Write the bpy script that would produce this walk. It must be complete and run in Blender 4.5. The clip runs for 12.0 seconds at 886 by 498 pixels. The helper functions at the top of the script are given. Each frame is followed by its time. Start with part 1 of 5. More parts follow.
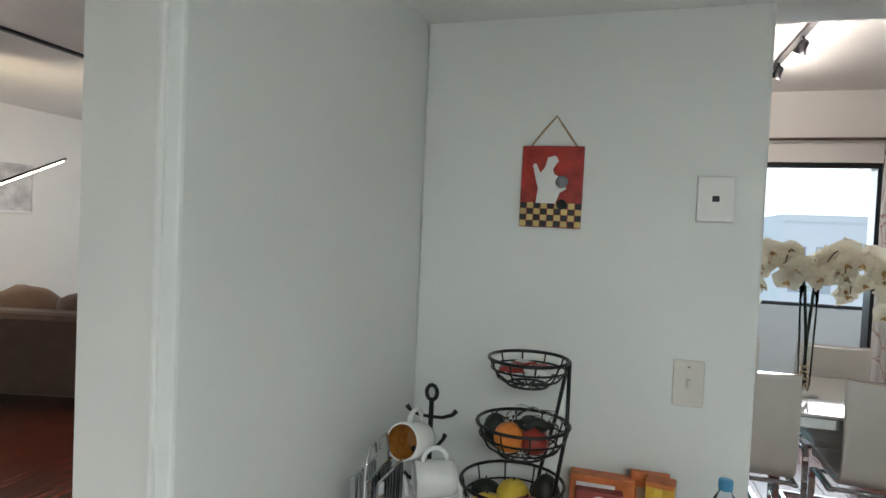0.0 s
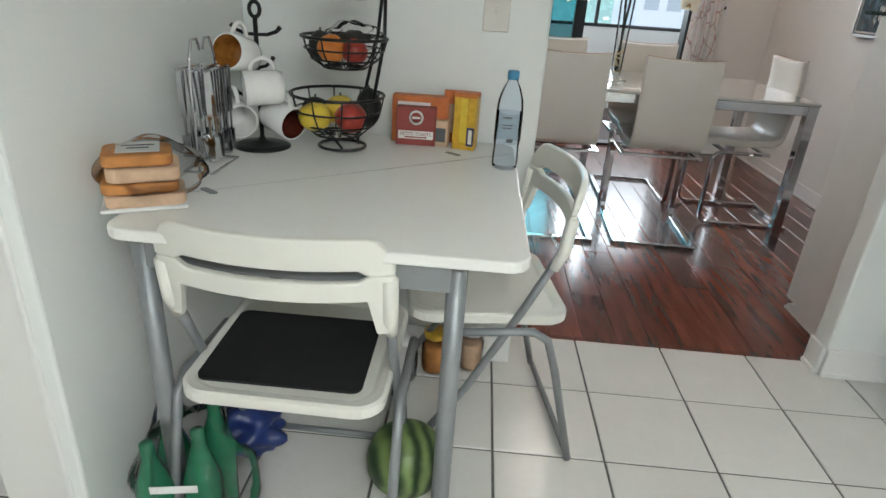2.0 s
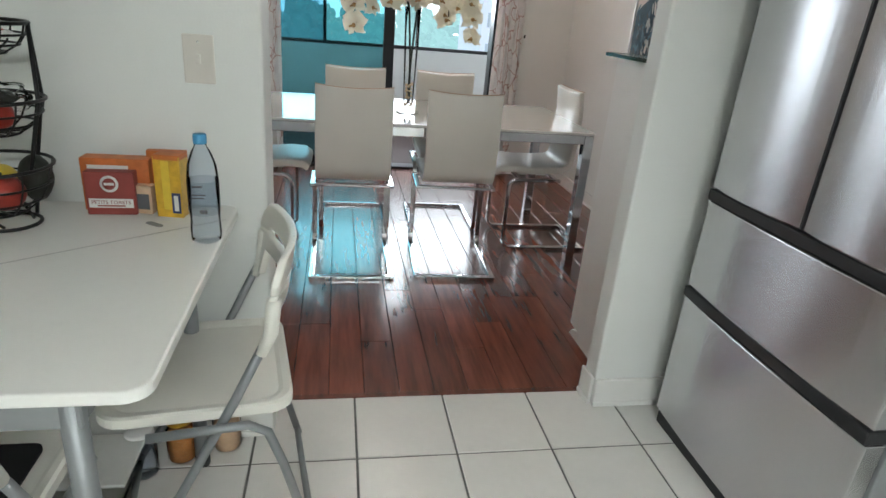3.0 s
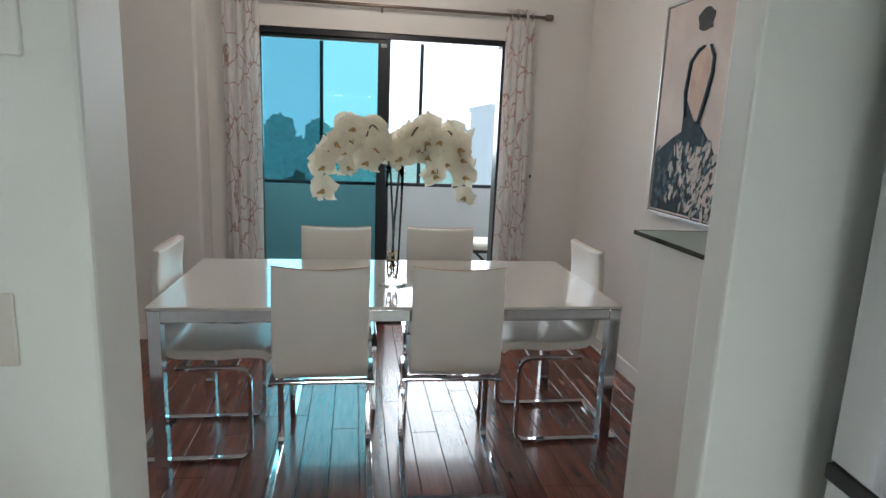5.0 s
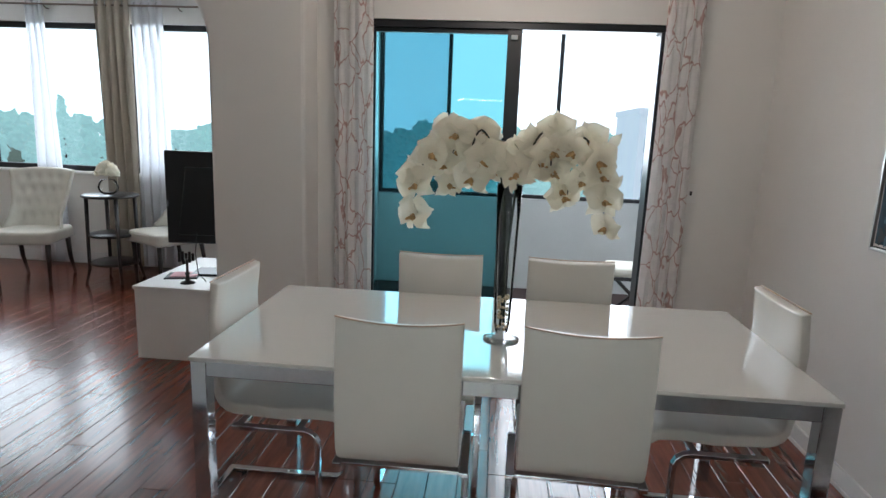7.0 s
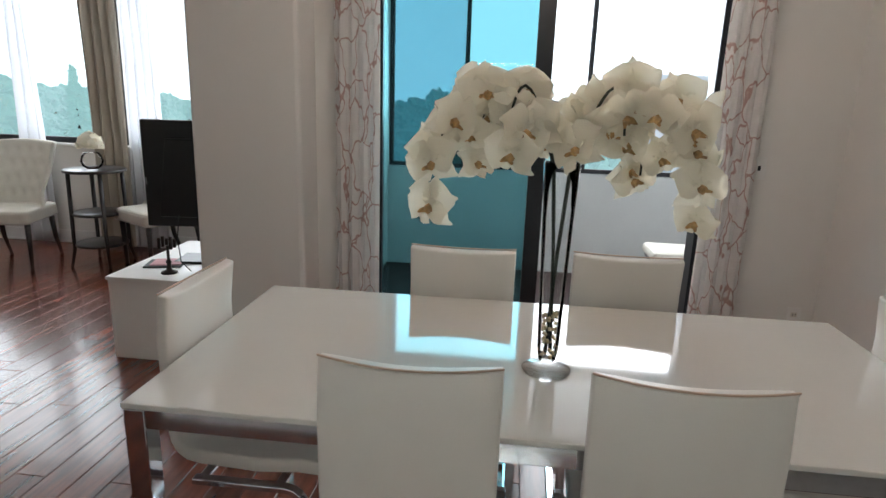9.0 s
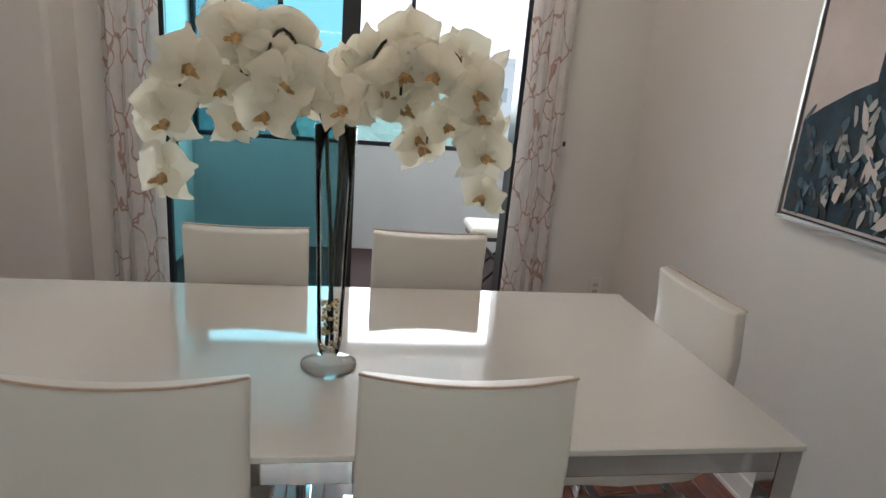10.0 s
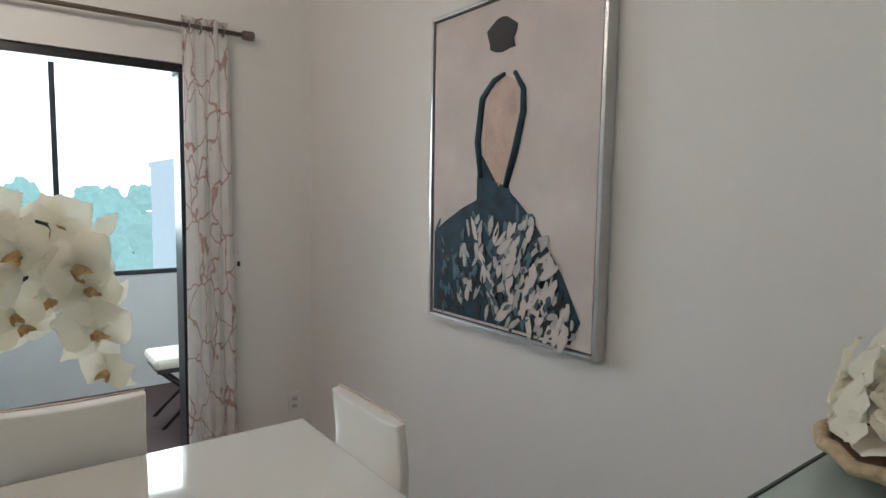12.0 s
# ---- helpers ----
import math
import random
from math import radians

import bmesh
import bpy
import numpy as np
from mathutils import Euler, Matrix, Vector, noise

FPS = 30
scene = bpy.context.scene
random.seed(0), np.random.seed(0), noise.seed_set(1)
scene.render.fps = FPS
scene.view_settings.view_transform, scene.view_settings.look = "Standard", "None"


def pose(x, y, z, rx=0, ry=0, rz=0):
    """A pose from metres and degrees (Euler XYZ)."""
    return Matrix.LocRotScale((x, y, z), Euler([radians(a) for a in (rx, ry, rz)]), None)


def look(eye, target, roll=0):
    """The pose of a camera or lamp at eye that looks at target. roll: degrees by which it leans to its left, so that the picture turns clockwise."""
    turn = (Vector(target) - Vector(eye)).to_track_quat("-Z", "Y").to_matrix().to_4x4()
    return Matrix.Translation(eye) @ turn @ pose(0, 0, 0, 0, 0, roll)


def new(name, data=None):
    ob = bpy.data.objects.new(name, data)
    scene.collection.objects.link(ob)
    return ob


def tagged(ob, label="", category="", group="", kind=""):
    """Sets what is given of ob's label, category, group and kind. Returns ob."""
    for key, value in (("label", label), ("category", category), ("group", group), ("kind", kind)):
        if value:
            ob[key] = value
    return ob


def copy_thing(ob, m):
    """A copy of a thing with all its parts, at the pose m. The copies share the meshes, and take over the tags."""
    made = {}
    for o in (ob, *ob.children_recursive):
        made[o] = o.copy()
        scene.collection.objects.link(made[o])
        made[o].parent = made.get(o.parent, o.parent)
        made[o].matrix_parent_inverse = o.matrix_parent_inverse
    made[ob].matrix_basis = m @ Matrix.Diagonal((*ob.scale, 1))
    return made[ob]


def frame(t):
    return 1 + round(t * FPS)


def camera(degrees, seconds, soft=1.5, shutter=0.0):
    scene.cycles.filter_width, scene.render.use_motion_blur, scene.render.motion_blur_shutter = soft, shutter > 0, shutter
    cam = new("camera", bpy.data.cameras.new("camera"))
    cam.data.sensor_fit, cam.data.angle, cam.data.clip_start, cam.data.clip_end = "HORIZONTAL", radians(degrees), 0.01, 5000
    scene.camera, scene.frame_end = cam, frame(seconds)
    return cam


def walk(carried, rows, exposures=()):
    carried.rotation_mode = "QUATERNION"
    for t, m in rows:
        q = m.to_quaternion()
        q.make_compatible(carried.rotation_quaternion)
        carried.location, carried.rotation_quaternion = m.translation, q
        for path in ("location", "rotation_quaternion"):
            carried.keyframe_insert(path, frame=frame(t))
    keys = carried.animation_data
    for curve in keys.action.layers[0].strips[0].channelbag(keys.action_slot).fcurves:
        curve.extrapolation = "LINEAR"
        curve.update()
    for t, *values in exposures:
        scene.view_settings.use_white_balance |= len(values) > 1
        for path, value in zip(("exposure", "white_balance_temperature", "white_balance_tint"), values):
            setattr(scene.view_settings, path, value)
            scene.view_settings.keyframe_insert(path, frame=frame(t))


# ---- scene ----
cam = camera(73.7, 12.0)
PATH = [
    (0, (0.486, 0.396, 1.461), (-0.084, 2.312, 1.404), 2.5),
    (0.6, (0.452, 0.352, 1.31), (-0.18, 2.236, 1.077), 2.4),
    (1, (0.45, 0.3, 1.232), (-0.125, 2.17, 0.815), 0.7),
    (1.5, (0.483, 0.251, 1.164), (0.11, 2.107, 0.518), 1.6),
    (2, (0.632, 0.221, 1.169), (0.558, 2.046, 0.355), 3.9),
    (2.5, (0.818, 0.311, 1.177), (1.056, 2.119, 0.355), 5.8),
    (3, (0.993, 0.382, 1.269), (1.351, 2.205, 0.528), 4.9),
    (3.5, (1.036, 0.503, 1.376), (1.438, 2.368, 0.777), 3.5),
    (5.5, (1.248, 1.206, 1.434), (1.468, 3.158, 1.058), 1.9),
    (6, (1.293, 1.37, 1.428), (1.411, 3.332, 1.056), 1.6),
    (6.5, (1.357, 1.504, 1.439), (1.336, 3.471, 1.081), 2.2),
    (7, (1.317, 1.659, 1.44), (1.154, 3.614, 1.053), 2.2),
    (7.5, (1.264, 1.784, 1.421), (0.945, 3.718, 1.025), 1.9),
    (9.5, (1.24, 2.298, 1.406), (1.19, 4.228, 0.885), 2.3),
    (10, (1.39, 2.368, 1.377), (1.721, 4.267, 0.845), 4.8),
    (10.5, (1.464, 2.352, 1.396), (2.136, 4.169, 0.898), 4.1),
    (11, (1.503, 2.329, 1.434), (2.45, 4.042, 1.021), 3.1),
    (11.5, (1.513, 2.328, 1.491), (2.592, 3.982, 1.171), 1.8),
    (12, (1.525, 2.325, 1.5), (2.723, 3.915, 1.317), 0.9),
]
walk(cam, [(t, look(eye, target, roll)) for t, eye, target, roll in PATH],
     [(0, -0.14, 6200, 11), (1, -0.06, 6250, 11), (1.5, 0.14, 6300, 11), (2.5, 0.26, 6300, 11), (3.5, 0.1, 6250, 10), (6.5, -0.12, 6080, 10), (7.5, -0.14, 6020, 10), (9.5, -0.08, 6500, 13), (12, 0.0, 6100, 8)])

# ---- world, sun, large lights ----
world = bpy.data.worlds.new("sky")
scene.world = world
world.use_nodes = True
wn = world.node_tree.nodes
sky = wn.new("ShaderNodeTexSky")
sky.sky_type, sky.sun_disc = "NISHITA", False
sky.sun_elevation, sky.sun_rotation = radians(50), radians(150)
wn["Background"].inputs["Strength"].default_value = 0.12
world.node_tree.links.new(sky.outputs[0], wn["Background"].inputs["Color"])

sun_data = bpy.data.lights.new("sun", "SUN")
sun_data.energy, sun_data.angle, sun_data.color = 1.2, radians(20), (1, 0.97, 0.92)
sun = new("sun", sun_data)
sun.matrix_world = look((30, -60, 80), (0, 0, 0))

SKY_GLOW = 1.6        # overcast sky to the north
KITCHEN_WATTS = 48
TRACK_WATTS = 8
LED_WATTS = 15
BALCONY_WATTS = 88
LIVING_WATTS = 78


def area_lamp(name, eye, target, sx, sy, watts, colour):
    d = bpy.data.lights.new(name, "AREA")
    d.shape, d.size, d.size_y, d.energy, d.color = "RECTANGLE", sx, sy, watts, colour
    ob = new(name, d)
    ob.matrix_world = look(eye, target)
    return ob


# daylight of the wide sky in the balcony door and the living room window
area_lamp("balcony_daylight", (1.8, 7.22, 1.78), (1.75, 4.0, 1.55), 3.0, 1.15, BALCONY_WATTS, (0.90, 0.97, 1.0))
area_lamp("living_daylight", (-2.4, 7.16, 1.65), (-2.4, 4.6, 1.45), 3.8, 1.3, LIVING_WATTS, (0.90, 0.97, 1.0))

# ---- materials ----
def mat(name, colour, rough=0.5, metal=0.0, vary=0.06, scale=8.0, bump=0.0, bump_scale=60.0, coat=0.0, sheen=0.0, stretch=(1, 1, 1), rand=0.0, trans=0.0):
    """Principled surface with blotches at one scale, grain at a finer one, and a fine relief."""
    m = bpy.data.materials.new(name)
    m.use_nodes = True
    nt = m.node_tree
    n, l = nt.nodes, nt.links
    b = n["Principled BSDF"]
    b.inputs["Roughness"].default_value = rough
    b.inputs["Metallic"].default_value = metal
    b.inputs["Coat Weight"].default_value = coat
    b.inputs["Coat Roughness"].default_value = 0.08
    b.inputs["Sheen Weight"].default_value = sheen
    b.inputs["Transmission Weight"].default_value = trans
    geo = n.new("ShaderNodeNewGeometry")
    mp = n.new("ShaderNodeMapping")
    mp.inputs["Scale"].default_value = stretch
    l.new(geo.outputs["Position"], mp.inputs["Vector"])
    big = n.new("ShaderNodeTexNoise")
    big.inputs["Scale"].default_value = scale
    big.inputs["Detail"].default_value = 3
    fine = n.new("ShaderNodeTexNoise")
    fine.inputs["Scale"].default_value = bump_scale
    fine.inputs["Detail"].default_value = 4
    l.new(mp.outputs[0], big.inputs["Vector"])
    l.new(mp.outputs[0], fine.inputs["Vector"])
    add = n.new("ShaderNodeMath")
    add.operation = "MULTIPLY_ADD"
    l.new(fine.outputs["Fac"], add.inputs[0])
    add.inputs[1].default_value = 0.4
    l.new(big.outputs["Fac"], add.inputs[2])
    rng = n.new("ShaderNodeMapRange")
    rng.inputs["From Min"].default_value, rng.inputs["From Max"].default_value = 0.4, 1.0
    rng.inputs["To Min"].default_value, rng.inputs["To Max"].default_value = 1 - vary, 1 + vary
    l.new(add.outputs[0], rng.inputs["Value"])
    val = rng.outputs[0]
    if rand:
        oi = n.new("ShaderNodeObjectInfo")
        r2 = n.new("ShaderNodeMapRange")
        r2.inputs["To Min"].default_value, r2.inputs["To Max"].default_value = 1 - rand, 1 + rand
        l.new(oi.outputs["Random"], r2.inputs["Value"])
        mu = n.new("ShaderNodeMath")
        mu.operation = "MULTIPLY"
        l.new(val, mu.inputs[0])
        l.new(r2.outputs[0], mu.inputs[1])
        val = mu.outputs[0]
    mix = n.new("ShaderNodeVectorMath")
    mix.operation = "SCALE"
    mix.inputs[0].default_value = colour
    l.new(val, mix.inputs["Scale"])
    l.new(mix.outputs[0], b.inputs["Base Color"])
    if bump:
        bp = n.new("ShaderNodeBump")
        bp.inputs["Strength"].default_value = bump
        bp.inputs["Distance"].default_value = 0.002
        l.new(fine.outputs["Fac"], bp.inputs["Height"])
        l.new(bp.outputs[0], b.inputs["Normal"])
    return m


def glow(name, colour, strength):
    m = bpy.data.materials.new(name)
    m.use_nodes = True
    b = m.node_tree.nodes["Principled BSDF"]
    b.inputs["Base Color"].default_value = (*colour, 1)
    b.inputs["Emission Color"].default_value = (*colour, 1)
    b.inputs["Emission Strength"].default_value = strength
    return m


def pane(name, tint, gloss=0.06):
    """Flat glass: tinted see-through with a mirror gloss that grows at grazing angles."""
    m = bpy.data.materials.new(name)
    m.use_nodes = True
    n, l = m.node_tree.nodes, m.node_tree.links
    n.remove(n["Principled BSDF"])
    tr = n.new("ShaderNodeBsdfTransparent")
    tr.inputs["Color"].default_value = (*tint, 1)
    gl = n.new("ShaderNodeBsdfGlossy")
    gl.inputs["Roughness"].default_value = 0.02
    fr = n.new("ShaderNodeFresnel")
    fr.inputs["IOR"].default_value = 1.25 + gloss
    mx = n.new("ShaderNodeMixShader")
    l.new(fr.outputs[0], mx.inputs[0])
    l.new(tr.outputs[0], mx.inputs[1])
    l.new(gl.outputs[0], mx.inputs[2])
    l.new(mx.outputs[0], n["Material Output"].inputs["Surface"])
    return m


def wood_planks(name):
    """Dark reddish-brown laminate with a hand-scraped grain along y."""
    m = mat(name, (0.145, 0.038, 0.021), 0.24, 0, 0.55, 3.0, 0.35, 7.0, coat=0.25, stretch=(9, 0.9, 9), rand=0.28)
    return m


def curtain_print(name):
    """White cloth printed with thin branching mauve lines."""
    m = mat(name, (0.90, 0.88, 0.86), 0.85, 0, 0.05, 20, 0.25, 600)
    n, l = m.node_tree.nodes, m.node_tree.links
    b = n["Principled BSDF"]
    b.inputs["Subsurface Weight"].default_value = 0.0
    geo = n.new("ShaderNodeNewGeometry")
    mp = n.new("ShaderNodeMapping")
    mp.inputs["Scale"].default_value = (14, 0.5, 5.0)
    l.new(geo.outputs["Position"], mp.inputs["Vector"])
    wob = n.new("ShaderNodeTexNoise")
    wob.inputs["Scale"].default_value = 1.2
    l.new(mp.outputs[0], wob.inputs["Vector"])
    ad = n.new("ShaderNodeVectorMath")
    l.new(mp.outputs[0], ad.inputs[0])
    l.new(wob.outputs["Color"], ad.inputs[1])
    vo = n.new("ShaderNodeTexVoronoi")
    vo.feature = "DISTANCE_TO_EDGE"
    vo.inputs["Scale"].default_value = 1.0
    l.new(ad.outputs[0], vo.inputs["Vector"])
    lt = n.new("ShaderNodeMapRange")
    lt.inputs["From Min"].default_value, lt.inputs["From Max"].default_value = 0.012, 0.034
    l.new(vo.outputs["Distance"], lt.inputs["Value"])
    old = b.inputs["Base Color"].links[0].from_socket
    mx = n.new("ShaderNodeMix")
    mx.data_type = "RGBA"
    l.new(lt.outputs[0], mx.inputs["Factor"])
    mx.inputs["A"].default_value = (0.62, 0.43, 0.39, 1)
    l.new(old, mx.inputs["B"])
    l.new(mx.outputs["Result"], b.inputs["Base Color"])
    tl = n.new("ShaderNodeBsdfTranslucent")
    l.new(mx.outputs["Result"], tl.inputs["Color"])
    ms = n.new("ShaderNodeMixShader")
    ms.inputs[0].default_value = 0.38
    l.new(b.outputs[0], ms.inputs[1])
    l.new(tl.outputs[0], ms.inputs[2])
    l.new(ms.outputs[0], n["Material Output"].inputs["Surface"])
    return m


def sheer_cloth(name, colour, see):
    m = mat(name, colour, 0.9, 0, 0.04, 20)
    n, l = m.node_tree.nodes, m.node_tree.links
    b = n["Principled BSDF"]
    tl = n.new("ShaderNodeBsdfTranslucent")
    tl.inputs["Color"].default_value = (*colour, 1)
    mx = n.new("ShaderNodeMixShader")
    mx.inputs[0].default_value = see
    l.new(b.outputs[0], mx.inputs[1])
    l.new(tl.outputs[0], mx.inputs[2])
    l.new(mx.outputs[0], n["Material Output"].inputs["Surface"])
    return m


def melon_skin(name):
    m = mat(name, (0.05, 0.12, 0.03), 0.4, 0, 0.3, 10)
    n, l = m.node_tree.nodes, m.node_tree.links
    b = n["Principled BSDF"]
    tc = n.new("ShaderNodeTexCoord")
    nz = n.new("ShaderNodeTexWave")
    nz.inputs["Scale"].default_value = 7
    nz.inputs["Distortion"].default_value = 5
    nz.inputs["Detail"].default_value = 3
    l.new(tc.outputs["Object"], nz.inputs["Vector"])
    mx = n.new("ShaderNodeMix")
    mx.data_type = "RGBA"
    l.new(nz.outputs["Fac"], mx.inputs["Factor"])
    mx.inputs["A"].default_value = (0.015, 0.045, 0.012, 1)
    mx.inputs["B"].default_value = (0.19, 0.27, 0.09, 1)
    l.new(mx.outputs["Result"], b.inputs["Base Color"])
    return m


M_WALL = mat("white_wall_paint", (0.76, 0.74, 0.71), 0.7, 0, 0.025, 2.5, 0.25, 180)
M_KWALL = mat("kitchen_wall_paint", (0.76, 0.77, 0.75), 0.55, 0, 0.025, 2.5, 0.2, 180)
M_CEIL = mat("ceiling_paint", (0.78, 0.77, 0.75), 0.9, 0, 0.03, 3, 0.4, 120)
M_TRIM = mat("white_gloss_trim", (0.78, 0.77, 0.75), 0.35, 0, 0.03, 6)
M_WOOD = wood_planks("mahogany_laminate")
M_GROUT = mat("grey_grout", (0.13, 0.125, 0.12), 0.9, 0, 0.25, 12, 0.4, 90)
M_TILE = mat("white_glazed_tile", (0.72, 0.70, 0.67), 0.22, 0, 0.04, 5, 0.05, 40, rand=0.03)
M_SUB = mat("dark_subfloor", (0.03, 0.012, 0.01), 0.7)
M_BLACK = mat("black_aluminium", (0.012, 0.013, 0.016), 0.35, 0.3, 0.2, 20)
M_CHROME = mat("polished_chrome", (0.60, 0.61, 0.63), 0.08, 1.0, 0.05, 30)
M_STEEL = mat("brushed_stainless", (0.60, 0.60, 0.615), 0.27, 1.0, 0.07, 2.0, 0.02, 160, stretch=(1, 1, 0.02))
sb = M_STEEL.node_tree.nodes["Principled BSDF"].inputs
sb["Anisotropic"].default_value, sb["Anisotropic Rotation"].default_value = 0.85, 0.25
M_GREYPAINT = mat("grey_metal_paint", (0.26, 0.27, 0.28), 0.45, 0.4, 0.08, 12)
M_LEATHER = mat("cream_leatherette", (0.66, 0.62, 0.57), 0.36, 0, 0.03, 6, 0.25, 320)
M_SEAM = mat("beige_seam_piping", (0.50, 0.36, 0.27), 0.5)
M_GLOSSTOP = mat("white_lacquered_glass", (0.62, 0.60, 0.56), 0.045, 0, 0.015, 5, coat=0.6)
M_PLASTIC = mat("white_plastic", (0.74, 0.72, 0.66), 0.35, 0, 0.03, 6, 0.06, 300)
M_KTOP = mat("white_melamine", (0.78, 0.77, 0.74), 0.3, 0, 0.03, 4)
M_BLACKPAD = mat("black_felt_pad", (0.006, 0.006, 0.007), 0.95, 0, 0.3, 30, 0.4, 500)
M_WIRE = mat("black_wire_enamel", (0.010, 0.010, 0.010), 0.35, 0.3)
M_CLOTH = curtain_print("branch_print_cloth")
M_BEIGE = mat("beige_curtain_cloth", (0.42, 0.37, 0.30), 0.9, 0, 0.06, 10, 0.3, 500)
M_SHEER = sheer_cloth("white_sheer_cloth", (0.85, 0.86, 0.88), 0.45)
M_BRONZE = mat("brushed_bronze_rod", (0.24, 0.19, 0.16), 0.35, 0.9)
M_PETAL = sheer_cloth("cream_petal", (0.90, 0.85, 0.72), 0.42)
M_LIP = mat("ochre_orchid_lip", (0.50, 0.30, 0.12), 0.6, 0, 0.4, 60)
M_STEM = mat("dark_green_stem", (0.016, 0.022, 0.010), 0.5, 0, 0.3, 30)
M_PEARL = mat("gold_cream_beads", (0.66, 0.50, 0.30), 0.25, 0.0, 0.15, 40)
M_PANE = pane("clear_window_glass", (0.97, 0.985, 0.985), 0.02)
M_TEAL = pane("blue_green_tinted_glass", (0.40, 0.65, 0.69), 0.03)
M_SCREEN = pane("grey_insect_screen", (0.74, 0.79, 0.84), -0.1)
M_VASE = pane("vase_glass", (0.975, 0.985, 0.985), 0.0)
M_SHELFGLASS = mat("pale_green_shelf_glass", (0.40, 0.48, 0.44), 0.06, 0, 0.04, 3)
M_GLASSEDGE = mat("dark_green_glass_edge", (0.012, 0.035, 0.03), 0.1)
M_BAG = pane("clear_plastic_bag", (0.97, 0.97, 0.97), -0.05)
M_GREENBAG = mat("green_plastic_bottles", (0.02, 0.16, 0.08), 0.2, 0, 0.3, 14)
M_BLUEBAG = mat("blue_plastic_bag", (0.012, 0.028, 0.14), 0.3, 0, 0.3, 14)
M_BREAD = mat("toasted_bread", (0.50, 0.21, 0.06), 0.8, 0, 0.35, 22, 0.6, 90)
M_CRUMB = mat("pale_bread", (0.62, 0.42, 0.28), 0.85, 0, 0.2, 22, 0.6, 90)
M_PAPER = mat("white_label_paper", (0.75, 0.74, 0.72), 0.6)
M_INK = mat("grey_ink", (0.10, 0.10, 0.11), 0.6)
M_ORANGEBOX = mat("orange_carton", (0.55, 0.15, 0.035), 0.5, 0, 0.3, 24)
M_REDBOX = mat("dark_red_carton", (0.27, 0.045, 0.035), 0.5, 0, 0.15, 24)
M_YELLOW = mat("yellow_wrapper", (0.62, 0.36, 0.03), 0.3, 0, 0.25, 30)
M_LEMON = mat("lemon_yellow", (0.70, 0.50, 0.05), 0.4, 0, 0.12, 40)
M_APPLE = mat("red_apple", (0.30, 0.03, 0.02), 0.3, 0, 0.4, 25)
M_PEACH = mat("orange_fruit", (0.65, 0.20, 0.03), 0.4, 0, 0.35, 20)
M_AVOCADO = mat("black_avocado", (0.012, 0.014, 0.010), 0.5, 0, 0.3, 40, 0.6, 60)
M_WHITECERAMIC = mat("white_ceramic", (0.78, 0.77, 0.75), 0.15)
M_BROWNCERAMIC = mat("brown_glaze", (0.10, 0.022, 0.014), 0.2, 0, 0.3, 30)
M_AMBERCERAMIC = mat("amber_glaze", (0.42, 0.17, 0.035), 0.25, 0, 0.35, 30)
M_BLUE = mat("blue_bottle_cap", (0.06, 0.27, 0.48), 0.4)
M_WATER = pane("blue_clear_bottle", (0.90, 0.94, 0.985), -0.1)
M_MELON = melon_skin("watermelon_rind")
M_RED = mat("glossy_red_tile", (0.36, 0.025, 0.015), 0.3, 0, 0.45, 26)
M_TAN = mat("cream_yellow_square", (0.62, 0.44, 0.16), 0.4)
M_DARK = mat("near_black_paint", (0.012, 0.012, 0.014), 0.45)
M_JUTE = mat("jute_cord", (0.42, 0.31, 0.19), 0.9, 0, 0.3, 80)
M_CANVAS = mat("pale_blush_canvas", (0.58, 0.51, 0.48), 0.7, 0, 0.16, 4, 0.4, 300)
M_NAVY = mat("dark_teal_oil_paint", (0.014, 0.040, 0.060), 0.75, 0, 0.5, 22, 0.6, 120)
M_SLATE = mat("slate_blue_oil_paint", (0.075, 0.135, 0.175), 0.75, 0, 0.4, 22, 0.6, 120)
M_OFFWHITE = mat("off_white_oil_paint", (0.40, 0.39, 0.37), 0.5, 0, 0.25, 22, 0.6, 120)
M_SKIN = mat("warm_beige_oil_paint", (0.50, 0.36, 0.29), 0.6, 0, 0.2, 14, 0.5, 120)
M_SILVER = mat("silver_frame", (0.58, 0.57, 0.56), 0.3, 0.8, 0.06, 12)
M_LINEN = mat("cream_linen", (0.60, 0.57, 0.50), 0.9, 0, 0.06, 12, 0.5, 500)
M_ESPRESSO = mat("espresso_wood", (0.014, 0.009, 0.008), 0.3, 0, 0.3, 10)
M_TAUPE = mat("taupe_chenille", (0.105, 0.068, 0.050), 0.95, 0, 0.2, 10, 0.6, 300, sheen=0.3)
M_CUSHION = mat("tan_cushion_cloth", (0.20, 0.11, 0.07), 0.9, 0, 0.3, 8, 0.5, 300)
M_GREYSOFA = mat("grey_sofa_cloth", (0.10, 0.095, 0.09), 0.95, 0, 0.2, 10, 0.6, 300)
M_TV = mat("black_tv_plastic", (0.004, 0.004, 0.005), 0.35)
M_PINKPAPER = mat("pink_paper", (0.60, 0.30, 0.32), 0.7)
M_TEALPIC = mat("teal_abstract_print", (0.03, 0.12, 0.17), 0.4, 0, 0.9, 9, stretch=(1, 6, 0.4))
M_SKETCH = mat("pale_sketch_print", (0.52, 0.50, 0.49), 0.5, 0, 0.45, 7)
M_CONCRETE = mat("balcony_white_paint", (0.56, 0.57, 0.57), 0.8, 0, 0.05, 3, 0.4, 90)
M_FACADE = mat("pale_concrete_facade_haze_glow", (0.50, 0.52, 0.55), 0.8, 0, 0.08, 0.2)
